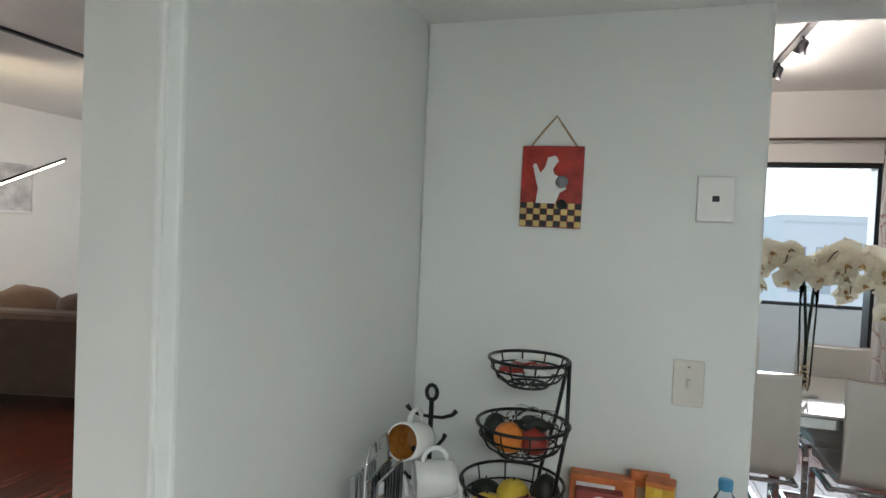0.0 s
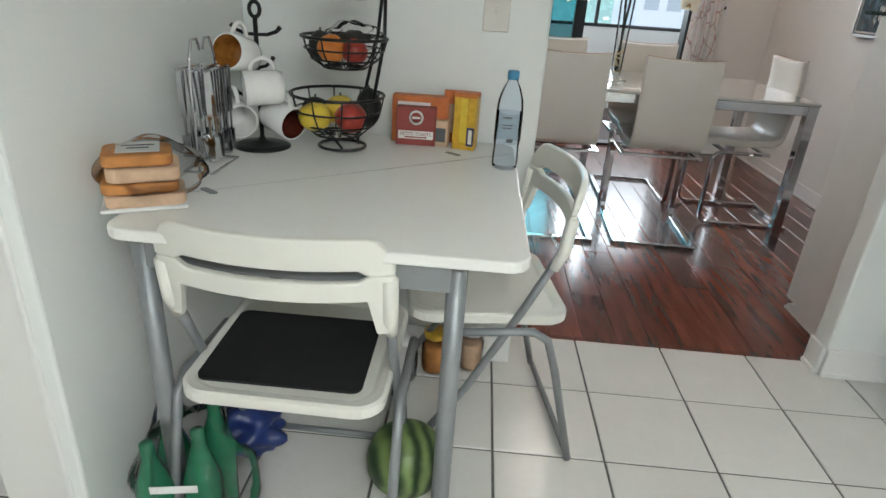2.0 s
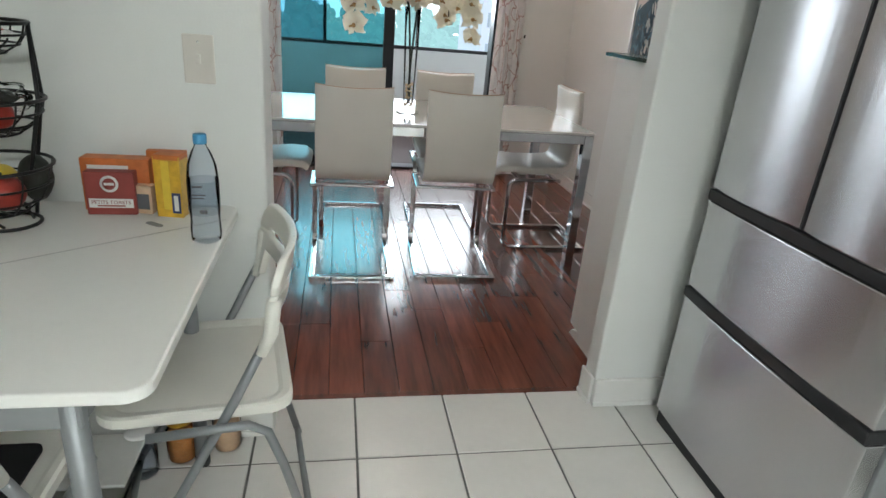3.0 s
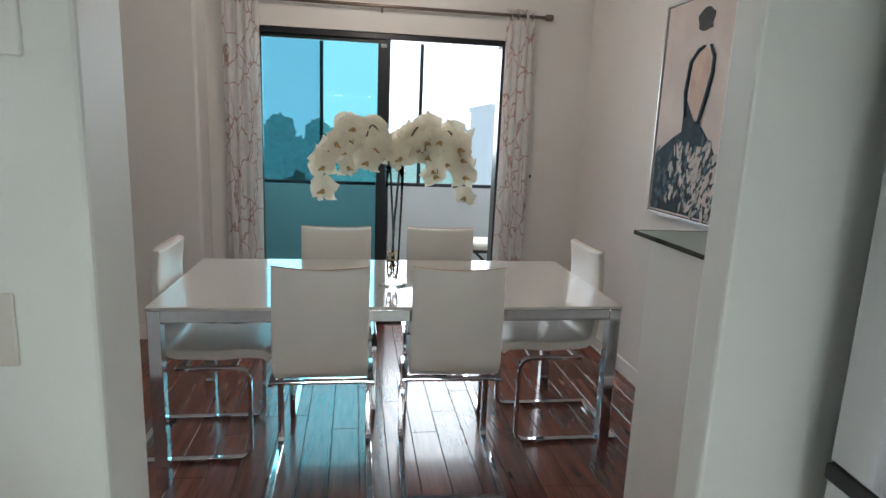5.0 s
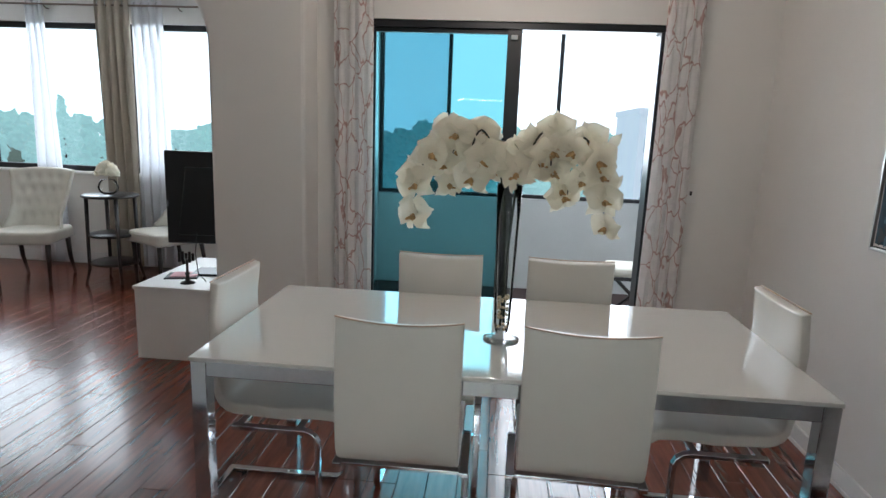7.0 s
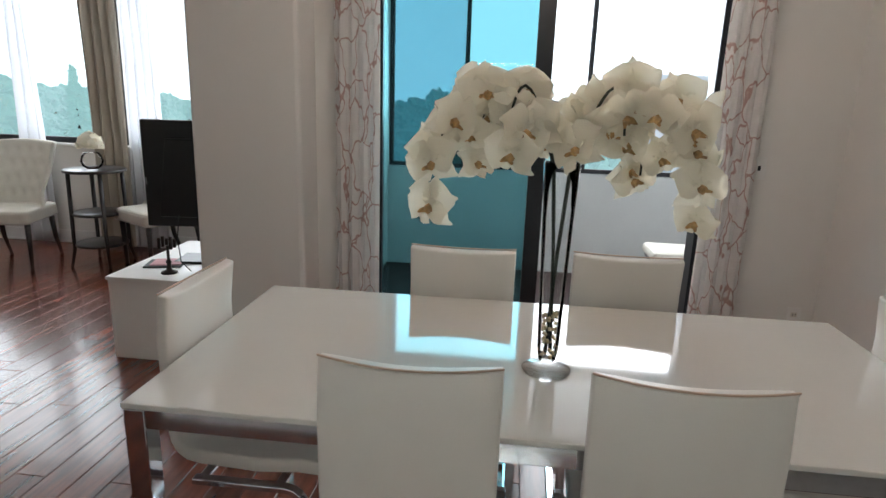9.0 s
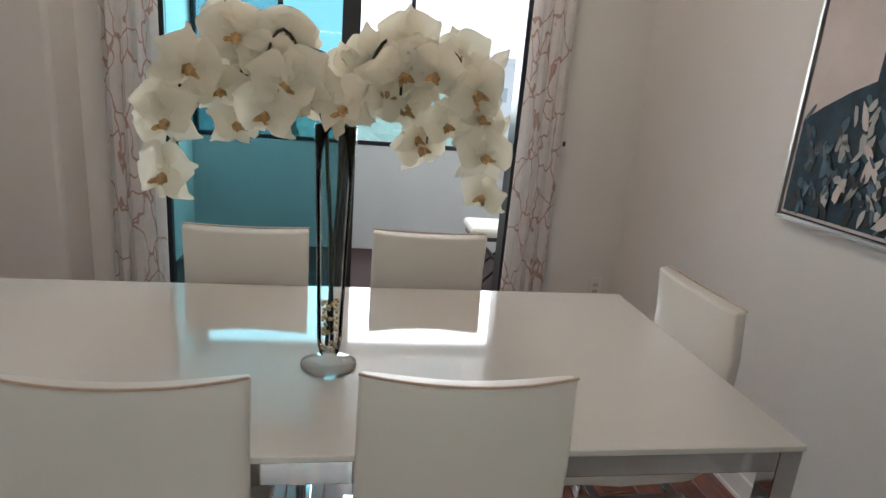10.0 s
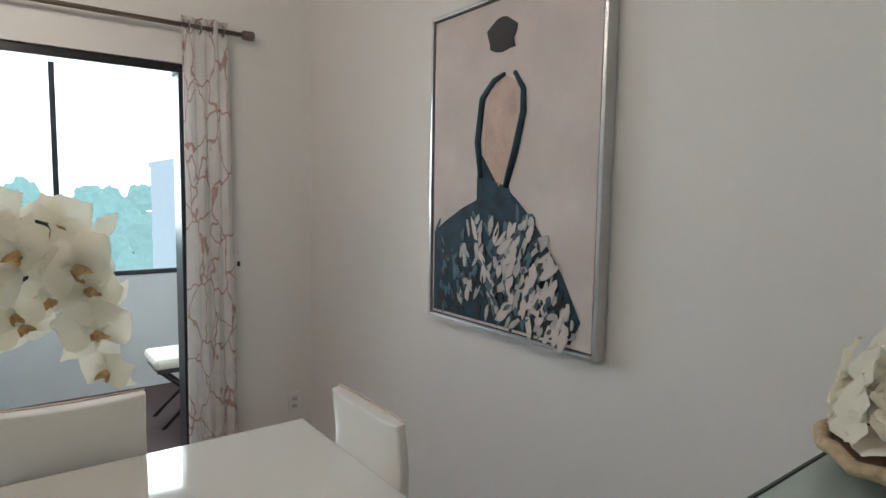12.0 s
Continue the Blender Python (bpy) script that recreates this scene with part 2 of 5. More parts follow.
M_WOODS = mat("blue_green_foliage_haze_glow", (0.065, 0.15, 0.105), 0.9, 0, 0.5, 0.22, 0.8, 1.5)
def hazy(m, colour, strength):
    """Far things: a glow in their own material stands in for bright mist."""
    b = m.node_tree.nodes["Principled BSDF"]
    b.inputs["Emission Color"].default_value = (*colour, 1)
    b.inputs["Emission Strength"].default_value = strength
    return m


# foliage glow paints the haze in front of woods and conifers
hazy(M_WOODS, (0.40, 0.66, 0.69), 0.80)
# far block: windows and facade emit a pale blue that paints the mist
M_FARGLASS = hazy(mat("far_window_glass_haze_glow", (0.12, 0.16, 0.20), 0.4), (0.56, 0.68, 0.77), 0.58)
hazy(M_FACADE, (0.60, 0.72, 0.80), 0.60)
M_GROUND = mat("far_meadow_ground", (0.06, 0.10, 0.06), 0.95, 0, 0.4, 0.05)
M_SKYGLOW = glow("overcast_sky_glow", (0.90, 0.965, 1.0), SKY_GLOW)
M_BULB = glow("warm_halogen_glow", (1.0, 0.72, 0.45), 14)
M_LED = glow("warm_led_glow", (1.0, 0.80, 0.52), 16)


# ---- mesh helpers ----
def finish(name, bm, m, parent=None, smooth=False, bevel=0.0, segs=2):
    me = bpy.data.meshes.new(name)
    bmesh.ops.recalc_face_normals(bm, faces=bm.faces)
    bm.to_mesh(me)
    bm.free()
    for one in (m if isinstance(m, (list, tuple)) else [m]):
        me.materials.append(one)
    if smooth:
        for p in me.polygons:
            p.use_smooth = True
    ob = new(name, me)
    ob.parent = parent
    if bevel:
        md = ob.modifiers.new("bevel", "BEVEL")
        md.width, md.segments, md.limit_method = bevel, segs, "ANGLE"
    return ob


def add_box(bm, x0, x1, y0, y1, z0, z1, m=None):
    r = bmesh.ops.create_cube(bm, size=1, matrix=(m or Matrix()) @ Matrix.Translation(((x0 + x1) / 2, (y0 + y1) / 2, (z0 + z1) / 2)) @ Matrix.Diagonal((x1 - x0, y1 - y0, z1 - z0, 1)))
    return r["verts"]


def box(name, x0, x1, y0, y1, z0, z1, m, parent=None, bevel=0.0):
    bm = bmesh.new()
    add_box(bm, x0, x1, y0, y1, z0, z1)
    return finish(name, bm, m, parent, bevel=bevel)


SINGLY = {"frame_bar", "floor_glide", "printed_bars", "leg", "slot", "window_strip", "glass_edge"}


def boxes(name, items, m, parent=None, bevel=0.0):
    if name in SINGLY:
        for it in items:
            ob = box(name, *it, m, parent, bevel)
        return ob
    bm = bmesh.new()
    for it in items:
        add_box(bm, *it)
    return finish(name, bm, m, parent, bevel=bevel)


def add_tube(bm, pts, r, n=8, closed=False):
    """Round tube along points; r is a number or one radius a point."""
    pts = [Vector(p) for p in pts]
    k = len(pts)
    rings = []
    up = None
    for i, p in enumerate(pts):
        a, b = (pts[i - 1], pts[(i + 1) % k]) if closed else (pts[max(i - 1, 0)], pts[min(i + 1, k - 1)])
        t = (b - a).normalized()
        if up is None:
            up = Vector((0, 0, 1)) if abs(t.z) < 0.9 else Vector((1, 0, 0))
        s = t.cross(up).normalized()
        up = s.cross(t).normalized()
        rad = r[i] if isinstance(r, (list, tuple)) else r
        rings.append([bm.verts.new(p + rad * (math.cos(2 * math.pi * j / n) * s + math.sin(2 * math.pi * j / n) * up)) for j in range(n)])
    for i in range(k if closed else k - 1):
        q, w = rings[i], rings[(i + 1) % k]
        for j in range(n):
            bm.faces.new((q[j], q[(j + 1) % n], w[(j + 1) % n], w[j]))
    if not closed:
        bm.faces.new(rings[0][::-1])
        bm.faces.new(rings[-1])


def tube(name, paths, r, m, parent=None, n=8, closed=False):
    bm = bmesh.new()
    for p in paths:
        add_tube(bm, p, r, n, closed)
    return finish(name, bm, m, parent, smooth=True)


def add_lathe(bm, prof, n=24, m=None, cap=True):
    rings = []
    for r, z in prof:
        rings.append([bm.verts.new((m or Matrix()) @ Vector((r * math.cos(2 * math.pi * j / n), r * math.sin(2 * math.pi * j / n), z))) for j in range(n)])
    for q, w in zip(rings, rings[1:]):
        for j in range(n):
            bm.faces.new((q[j], q[(j + 1) % n], w[(j + 1) % n], w[j]))
    if cap:
        bm.faces.new(rings[0][::-1])
        bm.faces.new(rings[-1])


def lathe(name, prof, m, parent=None, n=24, mm=None, cap=True):
    bm = bmesh.new()
    add_lathe(bm, prof, n, mm, cap)
    return finish(name, bm, m, parent, smooth=True)


def blob(name, c, r, m, parent=None, squash=(1, 1, 1), rough=0.0, sub=3, seed=0):
    bm = bmesh.new()
    bmesh.ops.create_icosphere(bm, subdivisions=sub, radius=1)
    for v in bm.verts:
        k = 1 + rough * noise.noise(v.co * 1.8 + Vector((seed * 3.1, seed, 0)))
        v.co = Vector((v.co.x * squash[0] * r * k, v.co.y * squash[1] * r * k, v.co.z * squash[2] * r * k)) + Vector(c)
    return finish(name, bm, m, parent, smooth=True)


def prism(name, outline, depth, m, parent=None, bevel=0.0, mm=None, smooth=False):
    """An outline in x and z, pushed out along y by depth."""
    bm = bmesh.new()
    mm = mm or Matrix()
    a = [bm.verts.new(mm @ Vector((x, 0, z))) for x, z in outline]
    b = [bm.verts.new(mm @ Vector((x, depth, z))) for x, z in outline]
    bm.faces.new(a)
    bm.faces.new(b[::-1])
    for i in range(len(a)):
        j = (i + 1) % len(a)
        bm.faces.new((a[j], a[i], b[i], b[j]))
    return finish(name, bm, m, parent, bevel=bevel, smooth=smooth)


def thing(name, x, y, z, label, category, turn=0, group="", kind=""):
    ob = new(name)
    ob.empty_display_size = 0.05
    ob.matrix_basis = pose(x, y, z, 0, 0, turn)
    return tagged(ob, label, category, group, kind)


def arc(cx, cy, r, a0, a1, n):
    return [(cx + r * math.cos(radians(a0 + (a1 - a0) * i / n)), cy + r * math.sin(radians(a0 + (a1 - a0) * i / n))) for i in range(n + 1)]


def rounded(x0, x1, z0, z1, r, n=5):
    return arc(x1 - r, z0 + r, r, -90, 0, n) + arc(x1 - r, z1 - r, r, 0, 90, n) + arc(x0 + r, z1 - r, r, 90, 180, n) + arc(x0 + r, z0 + r, r, 180, 270, n)


def struct(ob, label="", category=""):
    return tagged(ob, label, category, "", "structure")

# ---- structure ----
FL, CEIL, KCEIL = 0.0, 2.60, 2.03
PY0, PY1 = 1.950, 2.122          # partition between kitchen and dining
DOOR_L, DOOR_R = 0.812, 1.905
WIN_Y = 5.290                     # dining window wall
EAST = 2.865
WEST = -5.7
NORTH = 7.2                       # living room window wall

struct(box("floor", WEST - 0.2, EAST + 0.2, -2.2, NORTH + 0.2, -0.12, -0.012, M_SUB), "dark subfloor under planks and tiles", "floor")
struct(box("ceiling", WEST - 0.2, EAST + 0.2, -2.2, NORTH + 0.2, CEIL, CEIL + 0.12, M_CEIL), "white painted plaster ceiling", "ceiling")
struct(box("ceiling_kitchen", -0.15, EAST, -2.0, PY0 + 0.07, KCEIL, KCEIL + 0.08, M_CEIL), "lowered white kitchen ceiling", "ceiling")
struct(box("wall_west", WEST - 0.15, WEST, -2.2, NORTH + 0.15, 0, CEIL, M_WALL), "white painted living room wall", "wall")
struct(box("wall_south", WEST, EAST, -2.2, -2.05, 0, CEIL, M_KWALL), "white painted wall behind the kitchen", "wall")
struct(box("wall_east", EAST, EAST + 0.15, -2.2, WIN_Y + 0.15, 0, CEIL, M_WALL), "plain white dining room side wall", "wall")

bm = bmesh.new()
add_box(bm, -0.045, DOOR_L, PY0, PY1, 0, CEIL)
add_box(bm, DOOR_R, EAST, PY0 + 0.083, PY1, 0, CEIL)
add_box(bm, DOOR_L, DOOR_R, PY0, PY1, KCEIL + 0.005, CEIL)
struct(finish("wall_partition", bm, M_KWALL, bevel=0.008), "white partition with a wide doorway", "wall")

bm = bmesh.new()
for v in add_box(bm, -0.228, -0.045, 1.04, PY1, 0, CEIL):
    if v.co.x > -0.1 and v.co.y < 1.5:
        v.co.x = -0.068
    elif v.co.x > -0.1:
        v.co.x = -0.0405
struct(finish("wall_stub", bm, M_KWALL, bevel=0.006), "white end wall beside the kitchen table", "wall")
struct(box("trim_corner", -0.102, -0.092, 1.030, 1.0405, 0, CEIL, M_TRIM, bevel=0.003), "thin raised white corner bead", "trim")
struct(box("wall_stub_face", -0.228, -0.098, 1.034, 1.041, 0, CEIL, M_WALL), "white wall end face", "wall")

# dining window wall with the sliding door opening
DX0, DX1, DZ1 = 0.50, 2.25, 2.085
bm = bmesh.new()
add_box(bm, 0.20, DX0, WIN_Y, WIN_Y + 0.16, 0, CEIL)
add_box(bm, DX1, EAST, WIN_Y, WIN_Y + 0.16, 0, CEIL)
add_box(bm, DX0, DX1, WIN_Y, WIN_Y + 0.16, DZ1, CEIL)
struct(finish("wall_window", bm, M_WALL), "white wall round the balcony door", "wall")

# arch between dining and living room
AX0, AX1, AY0, AY1 = -3.1, -0.35, 5.03, 5.30
R = 0.42
out = [(0.215, 0), (0.215, CEIL), (AX0 - 0.5, CEIL), (AX0 - 0.5, 0), (AX0, 0)]
out += [(AX0, 2.30 - R)] + [(x, z) for x, z in arc(AX0 + R, 2.30 - R, R, 180, 90, 10)] + [(x, z) for x, z in arc(AX1 - R, 2.30 - R, R, 90, 0, 14)] + [(AX1, 0)]
arch = prism("wall_arch", out, AY1 - AY0, M_WALL, mm=Matrix.Translation((0, AY0, 0)), bevel=0.02)
struct(arch, "white wall with a round-cornered arch opening", "wall")
struct(box("wall_living_end", 0.04, 0.2, AY1, NORTH, 0, CEIL, M_WALL), "white wall between living room and balcony", "wall")

# living room window wall
LX0, LX1, LZ0, LZ1 = -4.35, -0.45, 0.93, 2.33
bm = bmesh.new()
add_box(bm, WEST, LX0, NORTH, NORTH + 0.18, 0, CEIL)
add_box(bm, LX1, 0.2, NORTH, NORTH + 0.18, 0, CEIL)
add_box(bm, LX0, LX1, NORTH, NORTH + 0.18, 0, LZ0)
add_box(bm, LX0, LX1, NORTH, NORTH + 0.18, LZ1, CEIL)
struct(finish("wall_north", bm, M_WALL), "white living room wall under a wide window", "wall")


def baseboard(name, pts, h=0.095, t=0.014):
    """Runs along floor points, with a rounded top; the board lies to the left of the way."""
    bm = bmesh.new()
    for (x0, y0), (x1, y1) in zip(pts, pts[1:]):
        d = Vector((x1 - x0, y1 - y0, 0))
        ang = math.atan2(d.y, d.x)
        add_box(bm, 0, d.length, 0, t, 0, h, Matrix.Translation((x0, y0, 0)) @ Matrix.Rotation(ang, 4, "Z"))
        add_box(bm, 0, d.length, 0, t + 0.006, 0, 0.02, Matrix.Translation((x0, y0, 0)) @ Matrix.Rotation(ang, 4, "Z"))
    return struct(finish(name, bm, M_TRIM, bevel=0.005), "white painted baseboard along the wall", "baseboard")


baseboard("baseboard_east", [(EAST, PY1), (EAST, WIN_Y)])
baseboard("baseboard_window", [(EAST, WIN_Y), (DX1, WIN_Y)])
baseboard("baseboard_pier", [(0.22, AY0), (AX1, AY0)])
baseboard("baseboard_jamb", [(AX1, AY0), (AX1, AY1)])
baseboard("baseboard_north", [(0.04, NORTH), (WEST, NORTH)], 0.12)
baseboard("baseboard_west", [(WEST, NORTH), (WEST, -2)], 0.12)
baseboard("baseboard_kitchen", [(EAST, PY0 + 0.083), (DOOR_R, PY0 + 0.083)], 0.11)
baseboard("baseboard_doorway", [(DOOR_R, PY0 + 0.083), (DOOR_R, PY1)], 0.11)
baseboard("baseboard_table", [(DOOR_L, PY0), (-0.045, PY0)], 0.11)
baseboard("baseboard_partition_back", [(-0.045, PY1), (DOOR_L, PY1)])

# balcony
BY = 7.25
struct(box("floor_balcony", 0.2, 3.4, WIN_Y + 0.16, BY + 0.15, -0.14, -0.02, M_WOOD), "dark balcony floor", "floor")
struct(box("ceiling_balcony", 0.2, 3.4, WIN_Y + 0.16, BY + 0.15, 2.45, 2.57, M_CONCRETE), "white balcony ceiling", "ceiling")
struct(box("wall_balcony_parapet", 0.2, 3.4, BY, BY + 0.14, -0.14, 0.855, M_CONCRETE), "white solid balcony parapet", "wall")
struct(box("wall_balcony_east", 3.4, 3.55, WIN_Y, BY + 0.15, -0.14, 2.57, M_CONCRETE), "white balcony side wall", "wall")


def window(name, x0, x1, z0, z1, y, posts, fr, d, glass, label, skip=()):
    """A dark metal frame with uprights and panes between them."""
    w = thing(name, (x0 + x1) / 2, y, z0, label, "window", kind="structure")
    hx = (x1 - x0) / 2
    bm = bmesh.new()
    add_box(bm, -hx, hx, 0, d, 0, fr)
    add_box(bm, -hx, hx, 0, d, z1 - z0 - fr, z1 - z0)
    xs = [x0] + list(posts) + [x1]
    for i, px in enumerate(xs):
        c = px - (x0 + x1) / 2
        lo = c if i == 0 else (c - fr if i == len(xs) - 1 else c - fr / 2)
        add_box(bm, lo, lo + fr, 0.002, d - 0.002, 0.001, z1 - z0 - 0.001)
    finish("frame", bm, M_BLACK, w, bevel=0.003)
    for i, (a, b) in enumerate(zip(xs, xs[1:])):
        if i in skip:
            continue
        g = box("pane", a - (x0 + x1) / 2, b - (x0 + x1) / 2, d * 0.45, d * 0.45 + 0.006, fr * 0.5, z1 - z0 - fr * 0.5, glass[i % len(glass)], w)
        g.visible_shadow = False
    return w


window("window_1", 0.2, 3.4, 0.857, 2.448, BY + 0.04, [0.85, 1.86], 0.035, 0.05, [M_SCREEN, M_PANE, M_PANE], "black framed balcony glazing above the parapet", skip=(1, 2))
window("window_2", LX0, LX1, LZ0, LZ1, NORTH + 0.05, [-3.72, -2.2], 0.05, 0.06, [M_PANE], "wide living room window with black frames")
struct(box("trim_sill", LX0 - 0.05, LX1 + 0.05, NORTH - 0.05, NORTH + 0.05, LZ0 - 0.03, LZ0, M_TRIM, bevel=0.006), "white window sill", "sill")

# sliding balcony door: tinted leaf closed on one side, open on the other
door = thing("door_1", 1.375, WIN_Y + 0.02, 0, "black aluminium sliding balcony door, one leaf open", "door", kind="structure")
fr = [(-0.875, 0.875, 0, 0.13, 2.045, 2.085), (-0.875, -0.845, 0, 0.13, 0, 2.045), (0.845, 0.875, 0, 0.13, 0, 2.045), (-0.845, 0.845, 0, 0.13, 0, 0.02)]
boxes("frame", fr, M_BLACK, door, 0.003)
boxes("leaf_frame", [(-0.845, -0.815, 0.03, 0.07, 0.02, 2.045), (-0.03, 0.055, 0.015, 0.075, 0.02, 2.045), (-0.815, -0.03, 0.03, 0.07, 0.02, 0.09), (-0.815, -0.03, 0.03, 0.07, 2.02, 2.045)], M_BLACK, door, 0.003)
g = box("pane", -0.815, -0.03, 0.046, 0.054, 0.09, 2.02, M_TEAL, door)
g.visible_shadow = False
box("latch", -0.012, 0.03, -0.004, 0.014, 1.985, 2.015, M_CHROME, door, 0.003)

# distance: ground, woods, a far block, the overcast sky
bm = bmesh.new()
bmesh.ops.create_grid(bm, x_segments=1, y_segments=1, size=3000, matrix=Matrix.Translation((0, 0, -22)))
struct(finish("ground", bm, M_GROUND), "far hazy green ground", "ground")
bm = bmesh.new()
bmesh.ops.create_grid(bm, x_segments=1, y_segments=1, size=1, matrix=Matrix.Translation((0, 700, 300)) @ Matrix.Rotation(radians(90), 4, "X") @ Matrix.Diagonal((1400, 330, 1, 1)))
struct(finish("backdrop_sky", bm, M_SKYGLOW), "bright white overcast sky", "sky")

rnd = random.Random(5)
bm = bmesh.new()
for row in range(9):
    y = 70 + row * 34
    n = 46
    top = -14 + row * 1.25
    for i in range(n):
        x = -y * 1.5 + 2.6 * y * (i + rnd.random()) / n
        r = rnd.uniform(3.0, 5.2) * (0.75 + row * 0.10)
        h = top + rnd.uniform(-1.6, 1.6) + 1.8 * math.sin(x * 0.02 + row)
        mm = Matrix.Translation((x, y + rnd.uniform(-14, 14), h)) @ Matrix.Diagonal((r, r, r * rnd.uniform(0.8, 1.25), 1))
        res = bmesh.ops.create_icosphere(bm, subdivisions=3, radius=1, matrix=mm)
        c = mm.translation
        for v in res["verts"]:
            v.co += (v.co - c) * 0.45 * noise.noise(v.co * 0.55) + (v.co - c) * 0.25 * noise.noise(v.co * 1.7)
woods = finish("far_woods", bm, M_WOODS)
tagged(woods, "blue-green wooded hills beyond the windows, haze painted as a glow", "trees", "", "stuff")

# conifers near the living room windows
for tx, ty, th in ((-36, 57, 23.0), (-44, 61, 25.5), (-31, 66, 22.8), (-22, 60, 20.0)):
    tree = thing("conifer", tx, ty, -22, "tall green conifer outside the living room window", "tree", group="conifers outside")
    bm = bmesh.new()
    add_tube(bm, [(0, 0, 0), (0.1, 0, th * 0.5), (0, 0, th)], [0.35, 0.22, 0.04], 8)
    finish("trunk", bm, M_ESPRESSO, tree, smooth=True)
    bm = bmesh.new()
    for i in range(1500):
        z = th * (0.22 + 0.78 * rnd.random() ** 0.8)
        reach = (th - z) * 0.26 + 0.25
        a = rnd.random() * 6.283
        rr = reach * math.sqrt(rnd.random()) * (0.75 + 0.25 * math.sin(z * 4 + a * 2))
        s = rnd.uniform(0.18, 0.45)
        bmesh.ops.create_cone(bm, cap_ends=False, segments=4, radius1=s * 0.5, radius2=0, depth=s * 2, matrix=Matrix.Translation((rr * math.cos(a), rr * math.sin(a), z - 0.15 * rr)) @ Matrix.Rotation(a, 4, "Z") @ Matrix.Rotation(radians(100 + rnd.uniform(-25, 25)), 4, "Y"))
    # needles share the foliage glow that paints in haze
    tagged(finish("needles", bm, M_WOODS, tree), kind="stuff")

blk = thing("far_building", 21.5, 70, -22, "pale grey apartment block in the distance", "building")
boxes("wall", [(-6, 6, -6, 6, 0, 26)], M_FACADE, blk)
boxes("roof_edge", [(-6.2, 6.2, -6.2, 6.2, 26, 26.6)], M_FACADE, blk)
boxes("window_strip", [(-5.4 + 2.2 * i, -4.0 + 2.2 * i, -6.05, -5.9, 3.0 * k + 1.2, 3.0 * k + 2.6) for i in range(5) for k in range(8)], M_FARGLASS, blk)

# ---- dining room ----
def dining_table():
    t = thing("dining_table", 1.368, 3.692, 0, "glossy white topped dining table with chrome legs", "table")
    hx, hy = 0.939, 0.432
    box("top", -hx, hx, -hy, hy, 0.738, 0.752, M_GLOSSTOP, t, 0.003)
    boxes("apron", [(-hx + 0.008, hx - 0.008, -hy + 0.006, -hy + 0.03, 0.690, 0.737), (-hx + 0.008, hx - 0.008, hy - 0.03, hy - 0.006, 0.690, 0.737),
                    (-hx + 0.006, -hx + 0.03, -hy + 0.03, hy - 0.03, 0.690, 0.737), (hx - 0.03, hx - 0.006, -hy + 0.03, hy - 0.03, 0.690, 0.737)], M_CHROME, t, 0.002)
    for sx in (-1, 1):
        for sy in (-1, 1):
            x, y = sx * (hx - 0.028), sy * (hy - 0.028)
            box("leg", x - 0.025, x + 0.025, y - 0.025, y + 0.025, 0, 0.7365, M_CHROME, t, 0.003)


